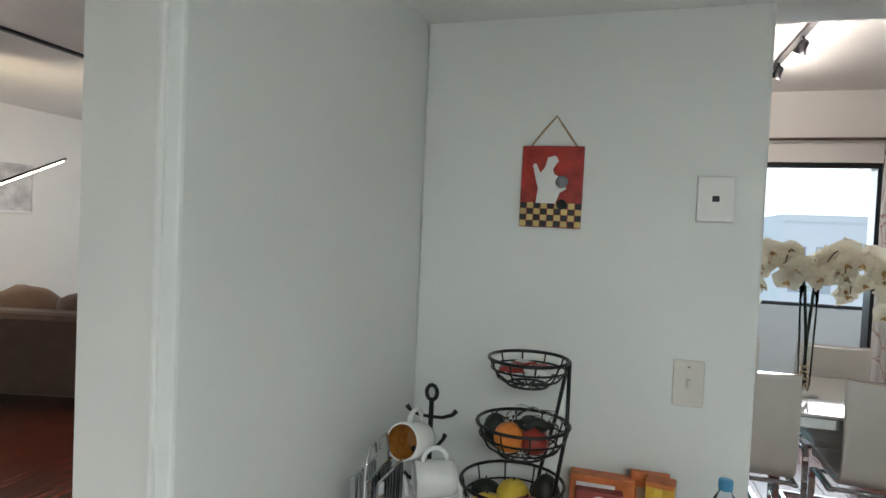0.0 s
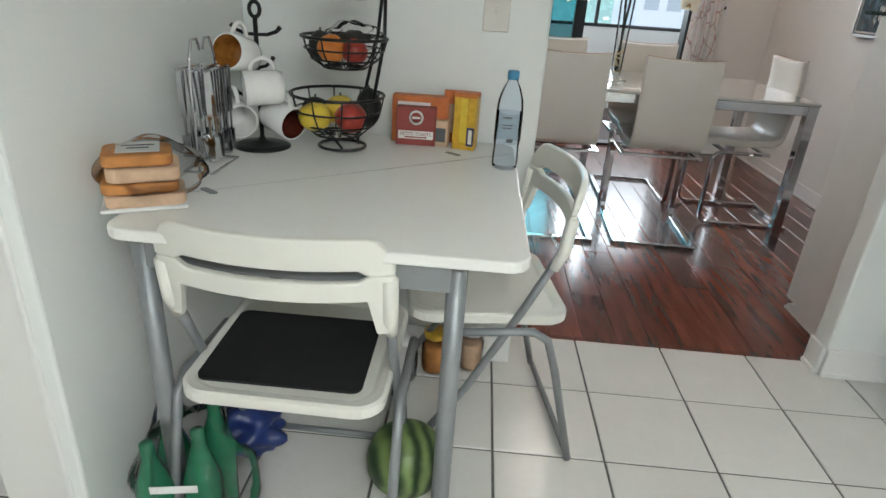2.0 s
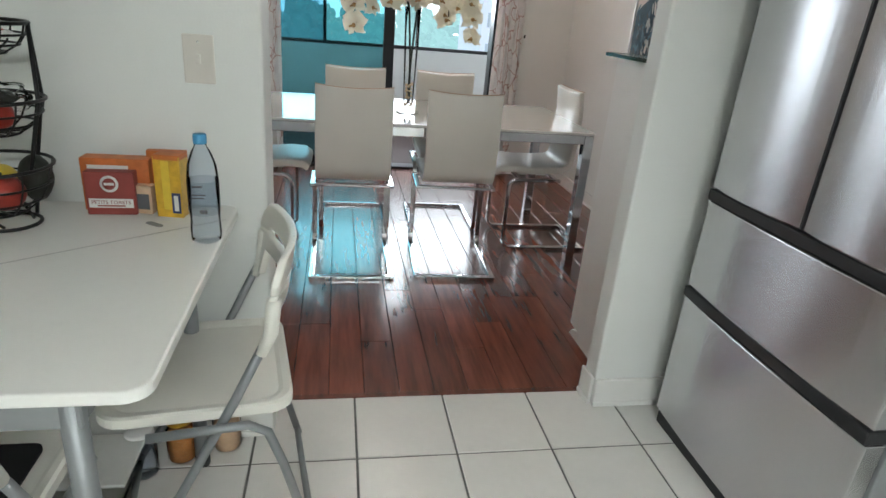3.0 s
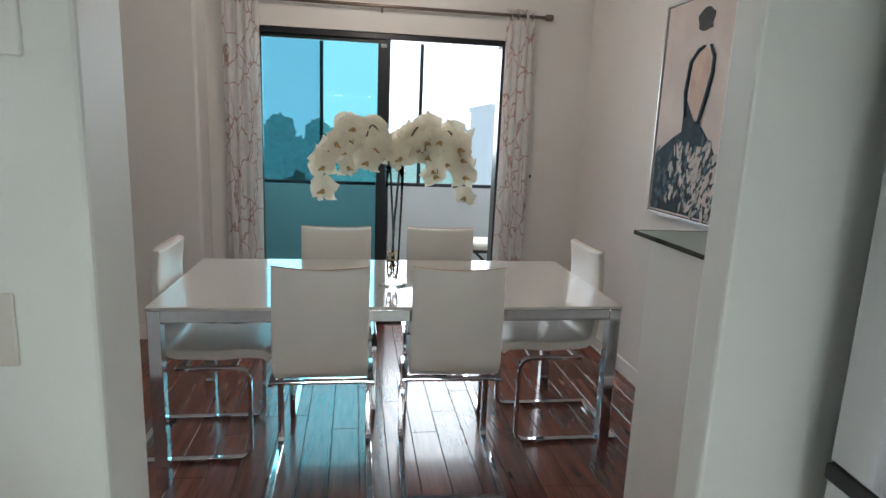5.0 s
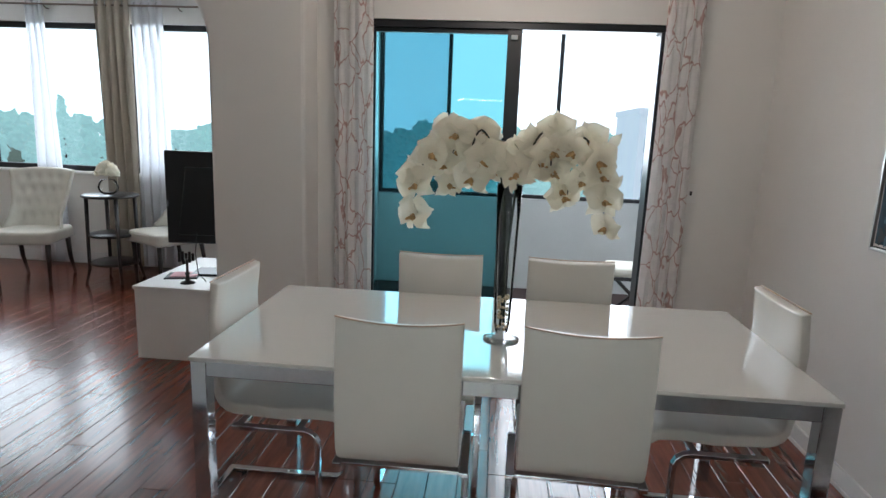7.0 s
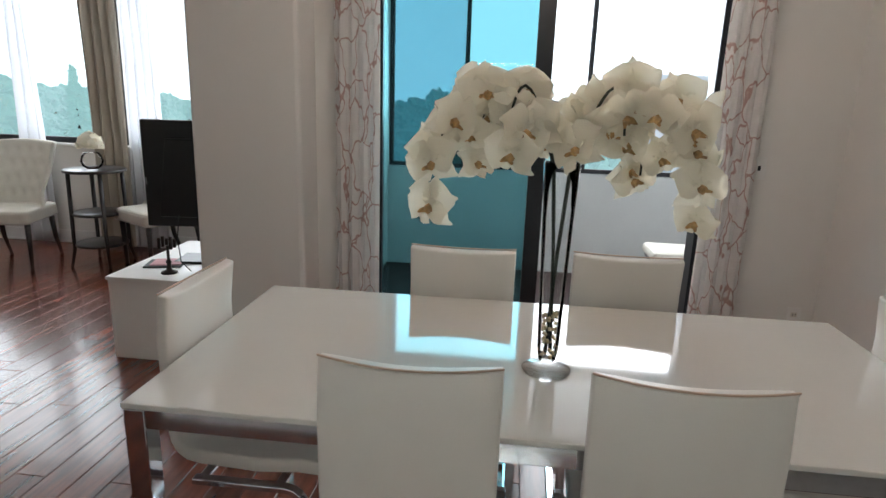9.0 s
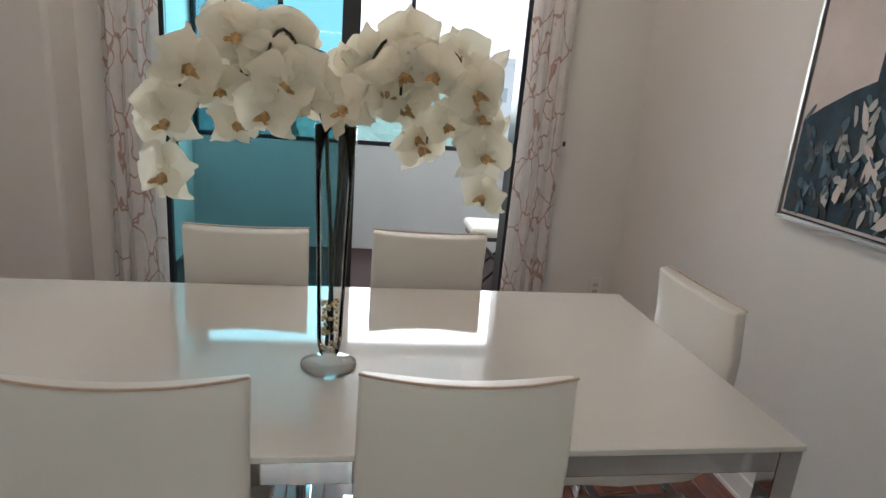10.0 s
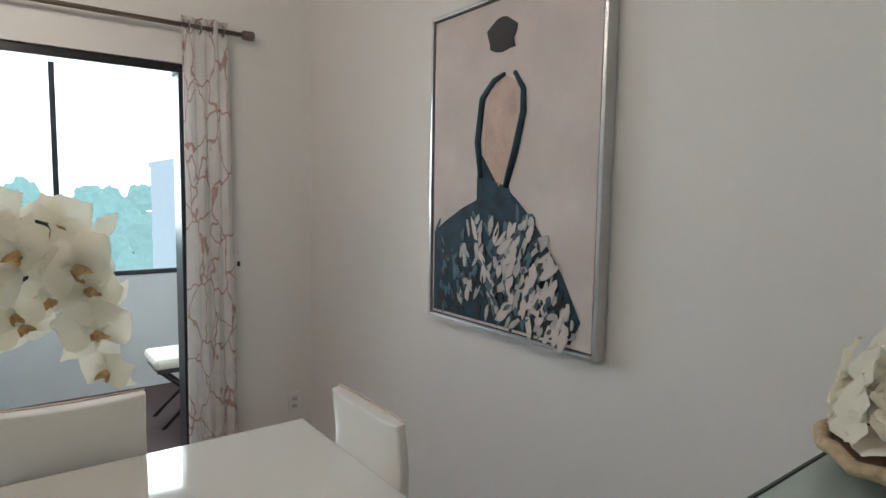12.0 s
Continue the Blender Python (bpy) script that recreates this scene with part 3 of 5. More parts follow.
def dining_chair():
    """Cantilever chair facing +y; the back's rear face stands at y = 0."""
    c = thing("dining_chair", 1.073, 3.20, 0, "cream leatherette cantilever dining chair on a chrome frame", "chair", group="chairs round the dining table")
    w, th = 0.182, 0.042
    prof = [(0.012, 0.925), (-0.002, 0.80), (0.000, 0.64), (0.008, 0.55)] + [(0.085 - 0.075 * math.cos(radians(a)), 0.535 - 0.075 * math.sin(radians(a))) for a in (15, 40, 65, 90)] + [(0.25, 0.452), (0.36, 0.462), (0.43, 0.458), (0.455, 0.44)]
    bm = bmesh.new()
    nx = 10
    rows = []
    for i, (y, z) in enumerate(prof):
        a, b = prof[max(i - 1, 0)], prof[min(i + 1, len(prof) - 1)]
        d = Vector((b[0] - a[0], b[1] - a[1])).normalized()
        nrm = Vector((-d.y, d.x))
        bend = 0.020 * max(0, min(1, (z - 0.5) / 0.4))
        dip = 0.010 * max(0, (z - 0.85) / 0.065)
        inner, outer = [], []
        for k in range(nx + 1):
            u = -1 + 2 * k / nx
            off = bend * (u * u - 1)
            outer.append(bm.verts.new((w * u, y + off, z - dip * (1 - u * u))))
            inner.append(bm.verts.new((w * u, y + off + nrm.x * th * (1 - 0.35 * u ** 4), z + nrm.y * th - dip * (1 - u * u))))
        rows.append((outer, inner))
    for (o0, i0), (o1, i1) in zip(rows, rows[1:]):
        for k in range(nx):
            bm.faces.new((o0[k], o0[k + 1], o1[k + 1], o1[k]))
            bm.faces.new((i0[k + 1], i0[k], i1[k], i1[k + 1]))
        bm.faces.new((o0[0], o1[0], i1[0], i0[0]))
        bm.faces.new((o0[nx], i0[nx], i1[nx], o1[nx]))
    for o, i in (rows[0], rows[-1]):
        for k in range(nx):
            bm.faces.new((o[k], i[k], i[k + 1], o[k + 1]))
    finish("upholstered_shell", bm, M_LEATHER, c, smooth=True, bevel=0.007, segs=3)
    top = [(w * u / 8, 0.012 + 0.020 * ((u / 8) ** 2 - 1) + 0.001, 0.9255 - 0.010 * (1 - (u / 8) ** 2)) for u in range(-8, 9)]
    tube("seam", [top], 0.0026, M_SEAM, c, 6)
    hw = 0.196
    for s in (-1, 1):
        x = s * hw
        path = [(x, -0.10, 0.012), (x, 0.10, 0.012), (x, 0.30, 0.012)] + [(x, 0.33 + 0.05 * math.sin(radians(a)), 0.062 - 0.05 * math.cos(radians(a))) for a in (15, 40, 65, 90)]
        path += [(x, 0.38, 0.20), (x, 0.38, 0.37)] + [(x, 0.33 + 0.05 * math.cos(radians(a)), 0.375 + 0.05 * math.sin(radians(a))) for a in (15, 40, 65, 90)] + [(x, 0.20, 0.425), (x, 0.08, 0.425)]
        bm = bmesh.new()
        rings = []
        for i, p in enumerate(path):
            a, b = Vector(path[max(i - 1, 0)]), Vector(path[min(i + 1, len(path) - 1)])
            d = (b - a).normalized()
            n = Vector((0, -d.z, d.y))
            rings.append([bm.verts.new(Vector(p) + Vector((sx * 0.0135, 0, 0)) + n * sn * 0.0085) for sx, sn in ((-1, -1), (1, -1), (1, 1), (-1, 1))])
        for q, r in zip(rings, rings[1:]):
            for j in range(4):
                bm.faces.new((q[j], q[(j + 1) % 4], r[(j + 1) % 4], r[j]))
        bm.faces.new(rings[0])
        bm.faces.new(rings[-1][::-1])
        finish("frame_side", bm, M_CHROME, c, bevel=0.003)
    boxes("frame_bar", [(-hw - 0.0135, hw + 0.0135, -0.122, -0.098, 0.0035, 0.0205), (-hw, hw, 0.09, 0.115, 0.418, 0.432), (-hw, hw, 0.30, 0.325, 0.418, 0.432)], M_CHROME, c, 0.003)
    boxes("floor_glide", [(s * hw - 0.012, s * hw + 0.012, y, y + 0.03, 0, 0.0037) for s in (-1, 1) for y in (-0.09, 0.25)], M_DARK, c)
    return c


dining_table()
chair = dining_chair()
copy_thing(chair, pose(1.602, 3.205, 0, 0, 0, -2.5))
copy_thing(chair, pose(1.102, 4.175, 0, 0, 0, 180))
copy_thing(chair, pose(1.662, 4.195, 0, 0, 0, 178.5))
copy_thing(chair, pose(0.385, 3.66, 0, 0, 0, -90))
copy_thing(chair, pose(2.338, 3.715, 0, 0, 0, 90))


def petal(bm, length, width, ang, lift, m=None, mi=0):
    """One petal: a cupped oval that starts at the middle, in the x z plane, facing -y."""
    grid = []
    for i in range(6):
        u = i / 5
        half = width * 0.5 * math.sin(math.pi * min(1, 0.10 + 0.83 * u) ** 0.9)
        row = []
        for j in range(5):
            v = -1 + j / 2
            p = Vector((v * half, lift * u * u - 0.25 * half * v * v + 0.004 * math.sin(9 * u + 4 * v), length * u - 0.12 * length * u * v * v))
            row.append(bm.verts.new((m or Matrix()) @ (Matrix.Rotation(ang, 3, "Y") @ p)))
        grid.append(row)
    for a, b in zip(grid, grid[1:]):
        for j in range(4):
            f = bm.faces.new((a[j], a[j + 1], b[j + 1], b[j]))
            f.material_index = mi
            f.smooth = True


def orchid_flower_mesh(seed):
    r = random.Random(seed)
    bm = bmesh.new()
    for a, ln, wd, lf in ((0, 0.055, 0.046, 0.012), (128, 0.054, 0.044, 0.014), (-128, 0.054, 0.044, 0.014)):
        petal(bm, ln, wd, radians(a + r.uniform(-6, 6)), lf + r.uniform(-0.004, 0.010))
    for a in (72, -72):
        petal(bm, 0.060, 0.080, radians(a + r.uniform(-6, 6)), r.uniform(-0.012, 0.014), Matrix.Translation((0, -0.003, 0)))
    lip = bmesh.ops.create_icosphere(bm, subdivisions=1, radius=1, matrix=Matrix.Translation((0, -0.008, -0.008)) @ Matrix.Diagonal((0.008, 0.009, 0.010, 1)))
    for v in lip["verts"]:
        for f in v.link_faces:
            f.material_index = 1
    for s in (-1, 1):
        petal(bm, 0.018, 0.012, radians(180 + 45 * s), -0.012, Matrix.Translation((0, -0.006, -0.004)), 1)
    me = bpy.data.meshes.new("flower")
    bm.to_mesh(me)
    bm.free()
    me.materials.append(M_PETAL)
    me.materials.append(M_LIP)
    return me


def orchid_vase(x, y, z):
    v = thing("orchid_vase", x, y, z, "white silk orchids in a tall clear glass vase with beads", "vase")
    g = lathe("vase_glass", [(0.062, 0.0), (0.062, 0.005), (0.030, 0.012), (0.014, 0.022), (0.022, 0.032), (0.027, 0.06), (0.031, 0.20), (0.038, 0.42), (0.043, 0.53), (0.041, 0.53), (0.036, 0.42), (0.029, 0.20), (0.024, 0.06), (0.018, 0.036)], M_VASE, v, 32)
    rv = random.Random(3)
    bm = bmesh.new()
    for i in range(85):
        a, r, h = rv.random() * 6.283, 0.021 * math.sqrt(rv.random()), 0.042 + 0.115 * rv.random()
        bmesh.ops.create_icosphere(bm, subdivisions=1, radius=0.0058, matrix=Matrix.Translation((r * math.cos(a), r * math.sin(a), h)))
    tagged(finish("beads", bm, M_PEARL, v, smooth=True), "gold and cream beads", kind="stuff")
    arcs = []
    stems = []
    for sx, reach, drop, dy in ((-1, 0.29, 0.235, -0.05), (-1, 0.20, 0.16, 0.06), (-1, 0.13, 0.14, -0.07), (1, 0.29, 0.24, -0.03), (1, 0.20, 0.20, 0.06), (1, 0.12, 0.10, -0.06)):
        pts = [(sx * -0.006, dy * 0.1, 0.05), (sx * 0.004, dy * 0.15, 0.30), (sx * 0.020, dy * 0.2, 0.52), (sx * 0.05, dy * 0.4, 0.62)]
        top = 0.695 + 0.03 * (0.30 - reach)
        for a in range(0, 11):
            u = a / 10
            px = sx * (0.05 + (reach - 0.05) * math.sin(u * 1.65) / math.sin(1.65) * (1 if u < 0.9 else 0.985))
            pz = 0.62 + (top - 0.62) * math.sin(min(1, u * 2.4) * 1.571) - drop * max(0, u - 0.42) ** 1.6 / 0.58 ** 1.6
            pts.append((px, dy * (0.4 + u), pz))
        stems.append(pts)
        arcs.append((sx, pts))
    for pts in stems:
        tube("stem", [pts], [0.0042 - 0.0016 * i / len(pts) for i in range(len(pts))], M_STEM, v, 7)
    meshes = [orchid_flower_mesh(s) for s in range(6)]
    k = 0
    for sx, pts in arcs:
        for i in range(4, len(pts), 3 if abs(pts[-1][0]) < 0.15 else 1):
            p = Vector(pts[i])
            f = new("flower", meshes[k % 6])
            f.parent = v
            out = p - Vector((sx * 0.15, 0, 0.60))
            off = Vector((rv.uniform(-0.03, 0.03), rv.uniform(-0.09, 0.04), rv.uniform(-0.055, 0.015)))
            f.matrix_basis = Matrix.Translation(p + off) @ pose(0, 0, 0, rv.uniform(-25, 20), rv.uniform(-25, 25), rv.uniform(-50, 50) + (150 if rv.random() < 0.16 else 0)) @ Matrix.Scale(rv.uniform(1.0, 1.28), 4)
            k += 1
    for sx, px, pz in ((1, 0.345, 0.53), (1, 0.33, 0.66), (-1, -0.09, 0.70)):
        bm = bmesh.new()
        petal(bm, 0.06, 0.036, radians(sx * 40), 0.008)
        finish("bud_petal", bm, M_PETAL, v, smooth=True).matrix_basis = pose(px - sx * 0.03, -0.02, pz)


orchid_vase(1.366, 3.600, 0.752)


def curtain(name, x0, x1, y, z0, z1, m, folds, label, flare=0.0, depth=0.035, rings=True, tie=0.0):
    """A hanging cloth with folds that deepen towards the hem."""
    c = thing(name, (x0 + x1) / 2, y, z0, label, "curtain")
    bm = bmesh.new()
    nu, nv = folds * 10, 24
    g = []
    for j in range(nv + 1):
        v = j / nv
        row = []
        for i in range(nu + 1):
            u = i / nu
            w = (x1 - x0) * (1 + flare * (1 - v)) * (1 - tie * math.sin(math.pi * v))
            ph = u * folds * 2 * math.pi
            yy = depth * math.sin(ph + 0.5 * math.sin(3 * v)) * (0.75 + 0.25 * (1 - v)) + 0.010 * math.sin(ph * 0.37 + 5 * v)
            row.append(bm.verts.new(((u - 0.5) * w + 0.006 * math.sin(ph * 2 + 3 * v), yy, (z1 - z0) * v)))
        g.append(row)
    for a, b in zip(g, g[1:]):
        for i in range(nu):
            bm.faces.new((a[i], a[i + 1], b[i + 1], b[i]))
    ob = finish("cloth", bm, m, c, smooth=True)
    md = ob.modifiers.new("thick", "SOLIDIFY")
    md.thickness = 0.0025
    if rings:
        for i in range(folds):
            rx = ((i + 0.5) / folds - 0.5) * (x1 - x0)
            tube("grommet", [[(rx, 0.026 * math.cos(a * 0.5236), z1 - z0 - 0.045 + 0.026 * math.sin(a * 0.5236)) for a in range(12)]], 0.004, M_CHROME, c, 6, True)
    return c


curtain("curtain", 0.335, 0.56, 5.225, 0.015, 2.285, M_CLOTH, 4, "white curtain printed with mauve branches, floor length", 0.10, 0.016)
curtain("curtain", 2.222, 2.425, 5.225, 0.015, 2.285, M_CLOTH, 4, "white curtain printed with mauve branches, gathered narrow", 0.12, 0.014)


def curtain_rod(x0, x1, y, z, m, label, brackets, r=0.011):
    c = thing("curtain_rod", (x0 + x1) / 2, y, z, label, "curtain rod")
    h = (x1 - x0) / 2
    tube("rod", [[(-h, 0, 0), (0, 0, 0), (h, 0, 0)]], r, m, c, 12)
    for s in (-1, 1):
        lathe("finial", [(0.012, 0), (0.021, 0.006), (0.023, 0.04), (0.021, 0.055), (0.010, 0.06)], m, c, 16, Matrix.Translation((s * h, 0, 0)) @ Matrix.Rotation(radians(90 * s), 4, "Y"))
    for bx in brackets:
        tube("bracket", [[(bx, 0.0, -0.012), (bx, 0.03, -0.03), (bx, 0.062, -0.03)]], 0.006, m, c)
    return c


curtain_rod(0.275, 2.49, 5.225, 2.243, M_BRONZE, "brushed bronze curtain rod above the balcony door", [-1.0, -0.02, 1.02])


def painting():
    p = thing("painting", 2.862, 3.735, 1.045, "framed painting of a dark blue gown with white flowers", "painting", 90)
    # local: x runs along the wall to the north, y into the wall, z up
    p.matrix_basis = pose(2.862, 3.735, 1.045, 0, 0, -90)
    w, h = 0.79, 1.09
    boxes("frame", [(-w / 2, -w / 2 + 0.012, -0.045, 0, 0, h), (w / 2 - 0.012, w / 2, -0.045, 0, 0, h), (-w / 2 + 0.012, w / 2 - 0.012, -0.045, 0, 0, 0.012), (-w / 2 + 0.012, w / 2 - 0.012, -0.045, 0, h - 0.012, h)], M_SILVER, p, 0.002)
    box("inner_edge", -w / 2 + 0.012, w / 2 - 0.012, -0.03, -0.005, 0.012, h - 0.012, M_DARK, p)
    box("canvas", -w / 2 + 0.020, w / 2 - 0.020, -0.038, -0.028, 0.020, h - 0.020, M_CANVAS, p)
    fy = -0.0385

    def flat(name, outline, m, k):
        outline = [(px, pz - 0.05 if pz > 0.95 else pz - (0.04 + 0.045 * min(1, max(0, (pz - 0.44) / 0.1)) if pz > 0.2 else 0)) for px, pz in outline]
        return prism(name, outline, 0.0014, m, p, mm=Matrix.Translation((0, fy - 0.0016 * k, 0)))

    sk = [(-0.365, 0.03), (0.30, 0.03), (0.335, 0.10), (0.26, 0.27), (0.14, 0.42), (0.065, 0.52), (0.01, 0.57), (-0.03, 0.585), (-0.10, 0.53), (-0.20, 0.46), (-0.30, 0.40), (-0.365, 0.36)]
    flat("skirt", sk, M_NAVY, 1)
    flat("bodice", [(-0.125, 0.50), (-0.03, 0.46), (0.055, 0.50), (0.035, 0.555), (0.02, 0.60), (-0.01, 0.555), (-0.045, 0.60), (-0.10, 0.67), (-0.125, 0.60)], M_NAVY, 2)
    flat("back_tone", [(-0.09, 0.66), (-0.02, 0.565), (0.03, 0.62), (0.075, 0.78), (0.06, 0.89), (0.0, 0.92), (-0.07, 0.88), (-0.095, 0.78)], M_SKIN, 1)
    for pts in ([(-0.105, 0.60), (-0.125, 0.72), (-0.105, 0.86), (-0.05, 0.91), (0.0, 0.925)], [(0.015, 0.57), (0.055, 0.68), (0.088, 0.80), (0.085, 0.87), (0.045, 0.925)]):
        tube("strap", [[(x, fy - 0.002, z - 0.088) for x, z in pts]], [0.011, 0.013, 0.012, 0.010, 0.007], M_NAVY, p, 6)
    r = random.Random(11)
    flat("dark_knot", [(-0.02 + 0.085 * math.cos(a / 16 * 6.283) * (0.8 + 0.12 * math.sin(a * 2)), 1.012 + 0.055 * math.sin(a / 16 * 6.283)) for a in range(16)], M_DARK, 1)
    flat("dark_knot", [(-0.03, 0.96), (0.045, 0.965), (0.03, 1.0), (-0.02, 1.0)], M_ESPRESSO, 2)

    def strokes(name, m, n, zlo, zhi, size, k, side):
        bm = bmesh.new()
        made = 0
        while made < n:
            x, z = r.uniform(-0.36, 0.32), r.uniform(zlo, zhi)
            edge = 0.335 - (z - 0.10) * 0.58
            left = -0.365 if z < 0.34 else -0.365 + (z - 0.34) * 1.2
            if not (left + 0.02 < x < edge - 0.02) or (side and x < -0.30 + (0.45 - z) * 0.2 + side * r.random() * 0.35):
                continue
            a = r.uniform(0.4, 1.9) + (0.5 if x < 0 else 0)
            ln, wd = size * r.uniform(0.6, 1.3), size * r.uniform(0.25, 0.5)
            vs = []
            for q in range(9):
                t = q / 9 * 6.283
                ex, ez = ln * math.cos(t) * (1 + 0.2 * math.sin(3 * t + made)), wd * math.sin(t) * (1 + 0.25 * math.cos(2 * t + made))
                vs.append(bm.verts.new((x + ex * math.cos(a) - ez * math.sin(a), fy - 0.0016 * k - 0.00022 * (made % 6), z + ex * math.sin(a) + ez * math.cos(a))))
            bm.faces.new(vs)
            made += 1
        res = bmesh.ops.extrude_face_region(bm, geom=bm.faces[:])
        for el in res["geom"]:
            if isinstance(el, bmesh.types.BMVert):
                el.co.y += 0.0012
        tagged(finish(name, bm, m, p), kind="stuff")

    strokes("blue_brush_strokes", M_SLATE, 60, 0.10, 0.40, 0.026, 2.5, 0)
    strokes("dark_brush_strokes", M_DARK, 90, 0.035, 0.30, 0.026, 3.0, 0)
    strokes("white_brush_strokes", M_OFFWHITE, 95, 0.04, 0.38, 0.026, 4.2, 1.1)
    strokes("blush_brush_strokes", M_CANVAS, 55, 0.03, 0.36, 0.034, 5.0, 1.5)
    strokes("black_brush_strokes", M_DARK, 26, 0.05, 0.34, 0.014, 6.6, 1.2)
    strokes("pale_brush_strokes", M_SLATE, 45, 0.04, 0.26, 0.018, 5.4, 0)
    return p


painting()


def outlet(x, y, z, turn):
    o = thing("wall_outlet", x, y, z, "almond duplex wall outlet", "outlet", turn)
    box("plate", -0.035, 0.035, -0.006, 0, -0.057, 0.057, M_TRIM, o, 0.003)
    for k in (-0.02, 0.02):
        box("socket", -0.016, 0.016, -0.009, -0.006, k - 0.013, k + 0.013, M_LEATHER, o, 0.003)
        boxes("slot", [(-0.008, -0.005, -0.0096, -0.009, k - 0.006, k + 0.006), (0.005, 0.008, -0.0096, -0.009, k - 0.006, k + 0.006)], M_DARK, o)


outlet(2.765, WIN_Y, 0.37, 0)
sw = thing("curtain_hook_plate", 2.475, WIN_Y, 1.14, "small white wall switch beside the curtain", "switch")
box("plate", -0.035, 0.035, -0.006, 0, -0.057, 0.057, M_TRIM, sw, 0.003)
box("lever", -0.006, 0.006, -0.016, -0.006, -0.012, 0.012, M_DARK, sw, 0.002)


def bar_console():
    """White bar cabinet with a glass top, standing behind the partition."""
    c = thing("bar_console", 2.43, 2.33, 0, "white console with panel sides and a green glass top", "console")
    prof = [(-0.20, 0.0), (-0.20, 1.165), (0.215, 1.165), (0.215, 0.05)] + [(0.10 + 0.115 * math.cos(radians(a)), 0.0 + 0.05 * math.sin(radians(a))) for a in (70, 40, 0)]
    for sx in (-0.415, 0.385):
        prism("side_panel", [(y, z) for y, z in prof], 0.03, M_TRIM, c, 0.004, Matrix.Translation((sx, 0, 0)) @ Matrix(((0, 1, 0, 0), (1, 0, 0, 0), (0, 0, 1, 0), (0, 0, 0, 1))))
    box("back_panel", -0.385, 0.385, -0.20, -0.18, 0.08, 1.165, M_TRIM, c, 0.003)
    box("shelf", -0.384, 0.384, -0.18, 0.15, 0.42, 0.445, M_TRIM, c, 0.004)
    box("plinth", -0.384, 0.384, -0.17, 0.13, 0.02, 0.08, M_TRIM, c, 0.004)
    box("glass_top", -0.43, 0.43, -0.20, 0.28, 1.168, 1.178, M_SHELFGLASS, c, 0.002)
    boxes("glass_edge", [(-0.434, -0.4305, -0.20, 0.284, 1.167, 1.179), (-0.43, 0.43, 0.2805, 0.284, 1.167, 1.179)], M_GLASSEDGE, c)


bar_console()

# shade of cream petals with a cord rim, resting on the console
lamp = thing("silk_flower_bunch", 2.37, 2.485, 1.178, "cream silk flowers in a brown woven bowl", "flowers")
lathe("woven_bowl", [(0.05, 0), (0.09, 0.008), (0.122, 0.03), (0.130, 0.036), (0.118, 0.036), (0.08, 0.016)], M_CUSHION, lamp, 24)
tube("cord_rim", [[(0.129 * math.cos(a * 0.2618), 0.129 * math.sin(a * 0.2618), 0.036 + 0.004 * math.sin(a * 3)) for a in range(24)]], 0.009, M_JUTE, lamp, 6, True)
rv = random.Random(8)
bm = bmesh.new()
for i in range(170):
    a, e = rv.random() * 6.283, rv.uniform(0.05, 1.5)
    c = Vector((0.12 * math.cos(a) * math.cos(e), 0.12 * math.sin(a) * math.cos(e), 0.04 + 0.13 * math.sin(e)))
    petal(bm, rv.uniform(0.04, 0.06), rv.uniform(0.04, 0.06), rv.uniform(-0.6, 0.6), 0.02, Matrix.Translation(c) @ Matrix.Rotation(a + 1.571, 4, "Z") @ Matrix.Rotation(rv.uniform(-0.9, 0.4), 4, "X"))
tagged(finish("cream_petals", bm, M_PETAL, lamp, smooth=True), kind="stuff")


# ceiling track with spots over the table
def track_light(x, y0, y1, z, heads, group):
    t = thing("track_light", x, (y0 + y1) / 2, z, "black ceiling track with warm adjustable spots", "track light", group=group)
    h = (y1 - y0) / 2
    box("rail", -0.018, 0.018, -h, h, -0.022, 0, M_BLACK, t, 0.002)
    for hy in heads:
        yy = hy - (y0 + y1) / 2
        m = Matrix.Translation((0.0, yy, -0.075)) @ Matrix.Rotation(radians(28), 4, "X") @ Matrix.Rotation(radians(18), 4, "Y")
        tube("arm", [[(0, yy, -0.02), (0.012, yy, -0.05), (0, yy, -0.075)]], 0.006, M_BLACK, t)
        lathe("shade", [(0.012, 0.035), (0.022, 0.025), (0.024, -0.01), (0.036, -0.035), (0.033, -0.035), (0.020, -0.008)], M_BLACK, t, 18, m)
        lathe("bulb", [(0.006, -0.004), (0.026, -0.018), (0.030, -0.030), (0.022, -0.036), (0.004, -0.038)], M_BULB, t, 16, m)
        d = bpy.data.lights.new("spot", "POINT")
        d.energy, d.color, d.shadow_soft_size = TRACK_WATTS, (1.0, 0.86, 0.74), 0.03
        sp = new("spot", d)
        sp.location = (x, hy, z - 0.15)


track_light(1.36, 3.30, 4.60, CEIL, (3.45, 3.95, 4.45), "ceiling tracks")
track_light(-3.2, 2.0, 4.8, CEIL, (2.4, 4.2), "ceiling tracks")

# balcony stool
st = thing("stool", 2.50, 6.42, -0.02, "low stool with a white cushion and dark crossed legs", "stool")
box("cushion", -0.24, 0.24, -0.18, 0.18, 0.40, 0.47, M_LINEN, st, 0.025)
box("rail", -0.22, 0.22, -0.16, 0.16, 0.37, 0.40, M_ESPRESSO, st, 0.004)
for sx in (-1, 1):
    for sy in (-1, 1):
        tube("leg", [[(sx * 0.2, sy * 0.14, 0), (-sx * 0.2, sy * (0.14 if sx > 0 else 0.115), 0.38)]], 0.012, M_ESPRESSO, st)

# ---- kitchen ----
KT = 0.760


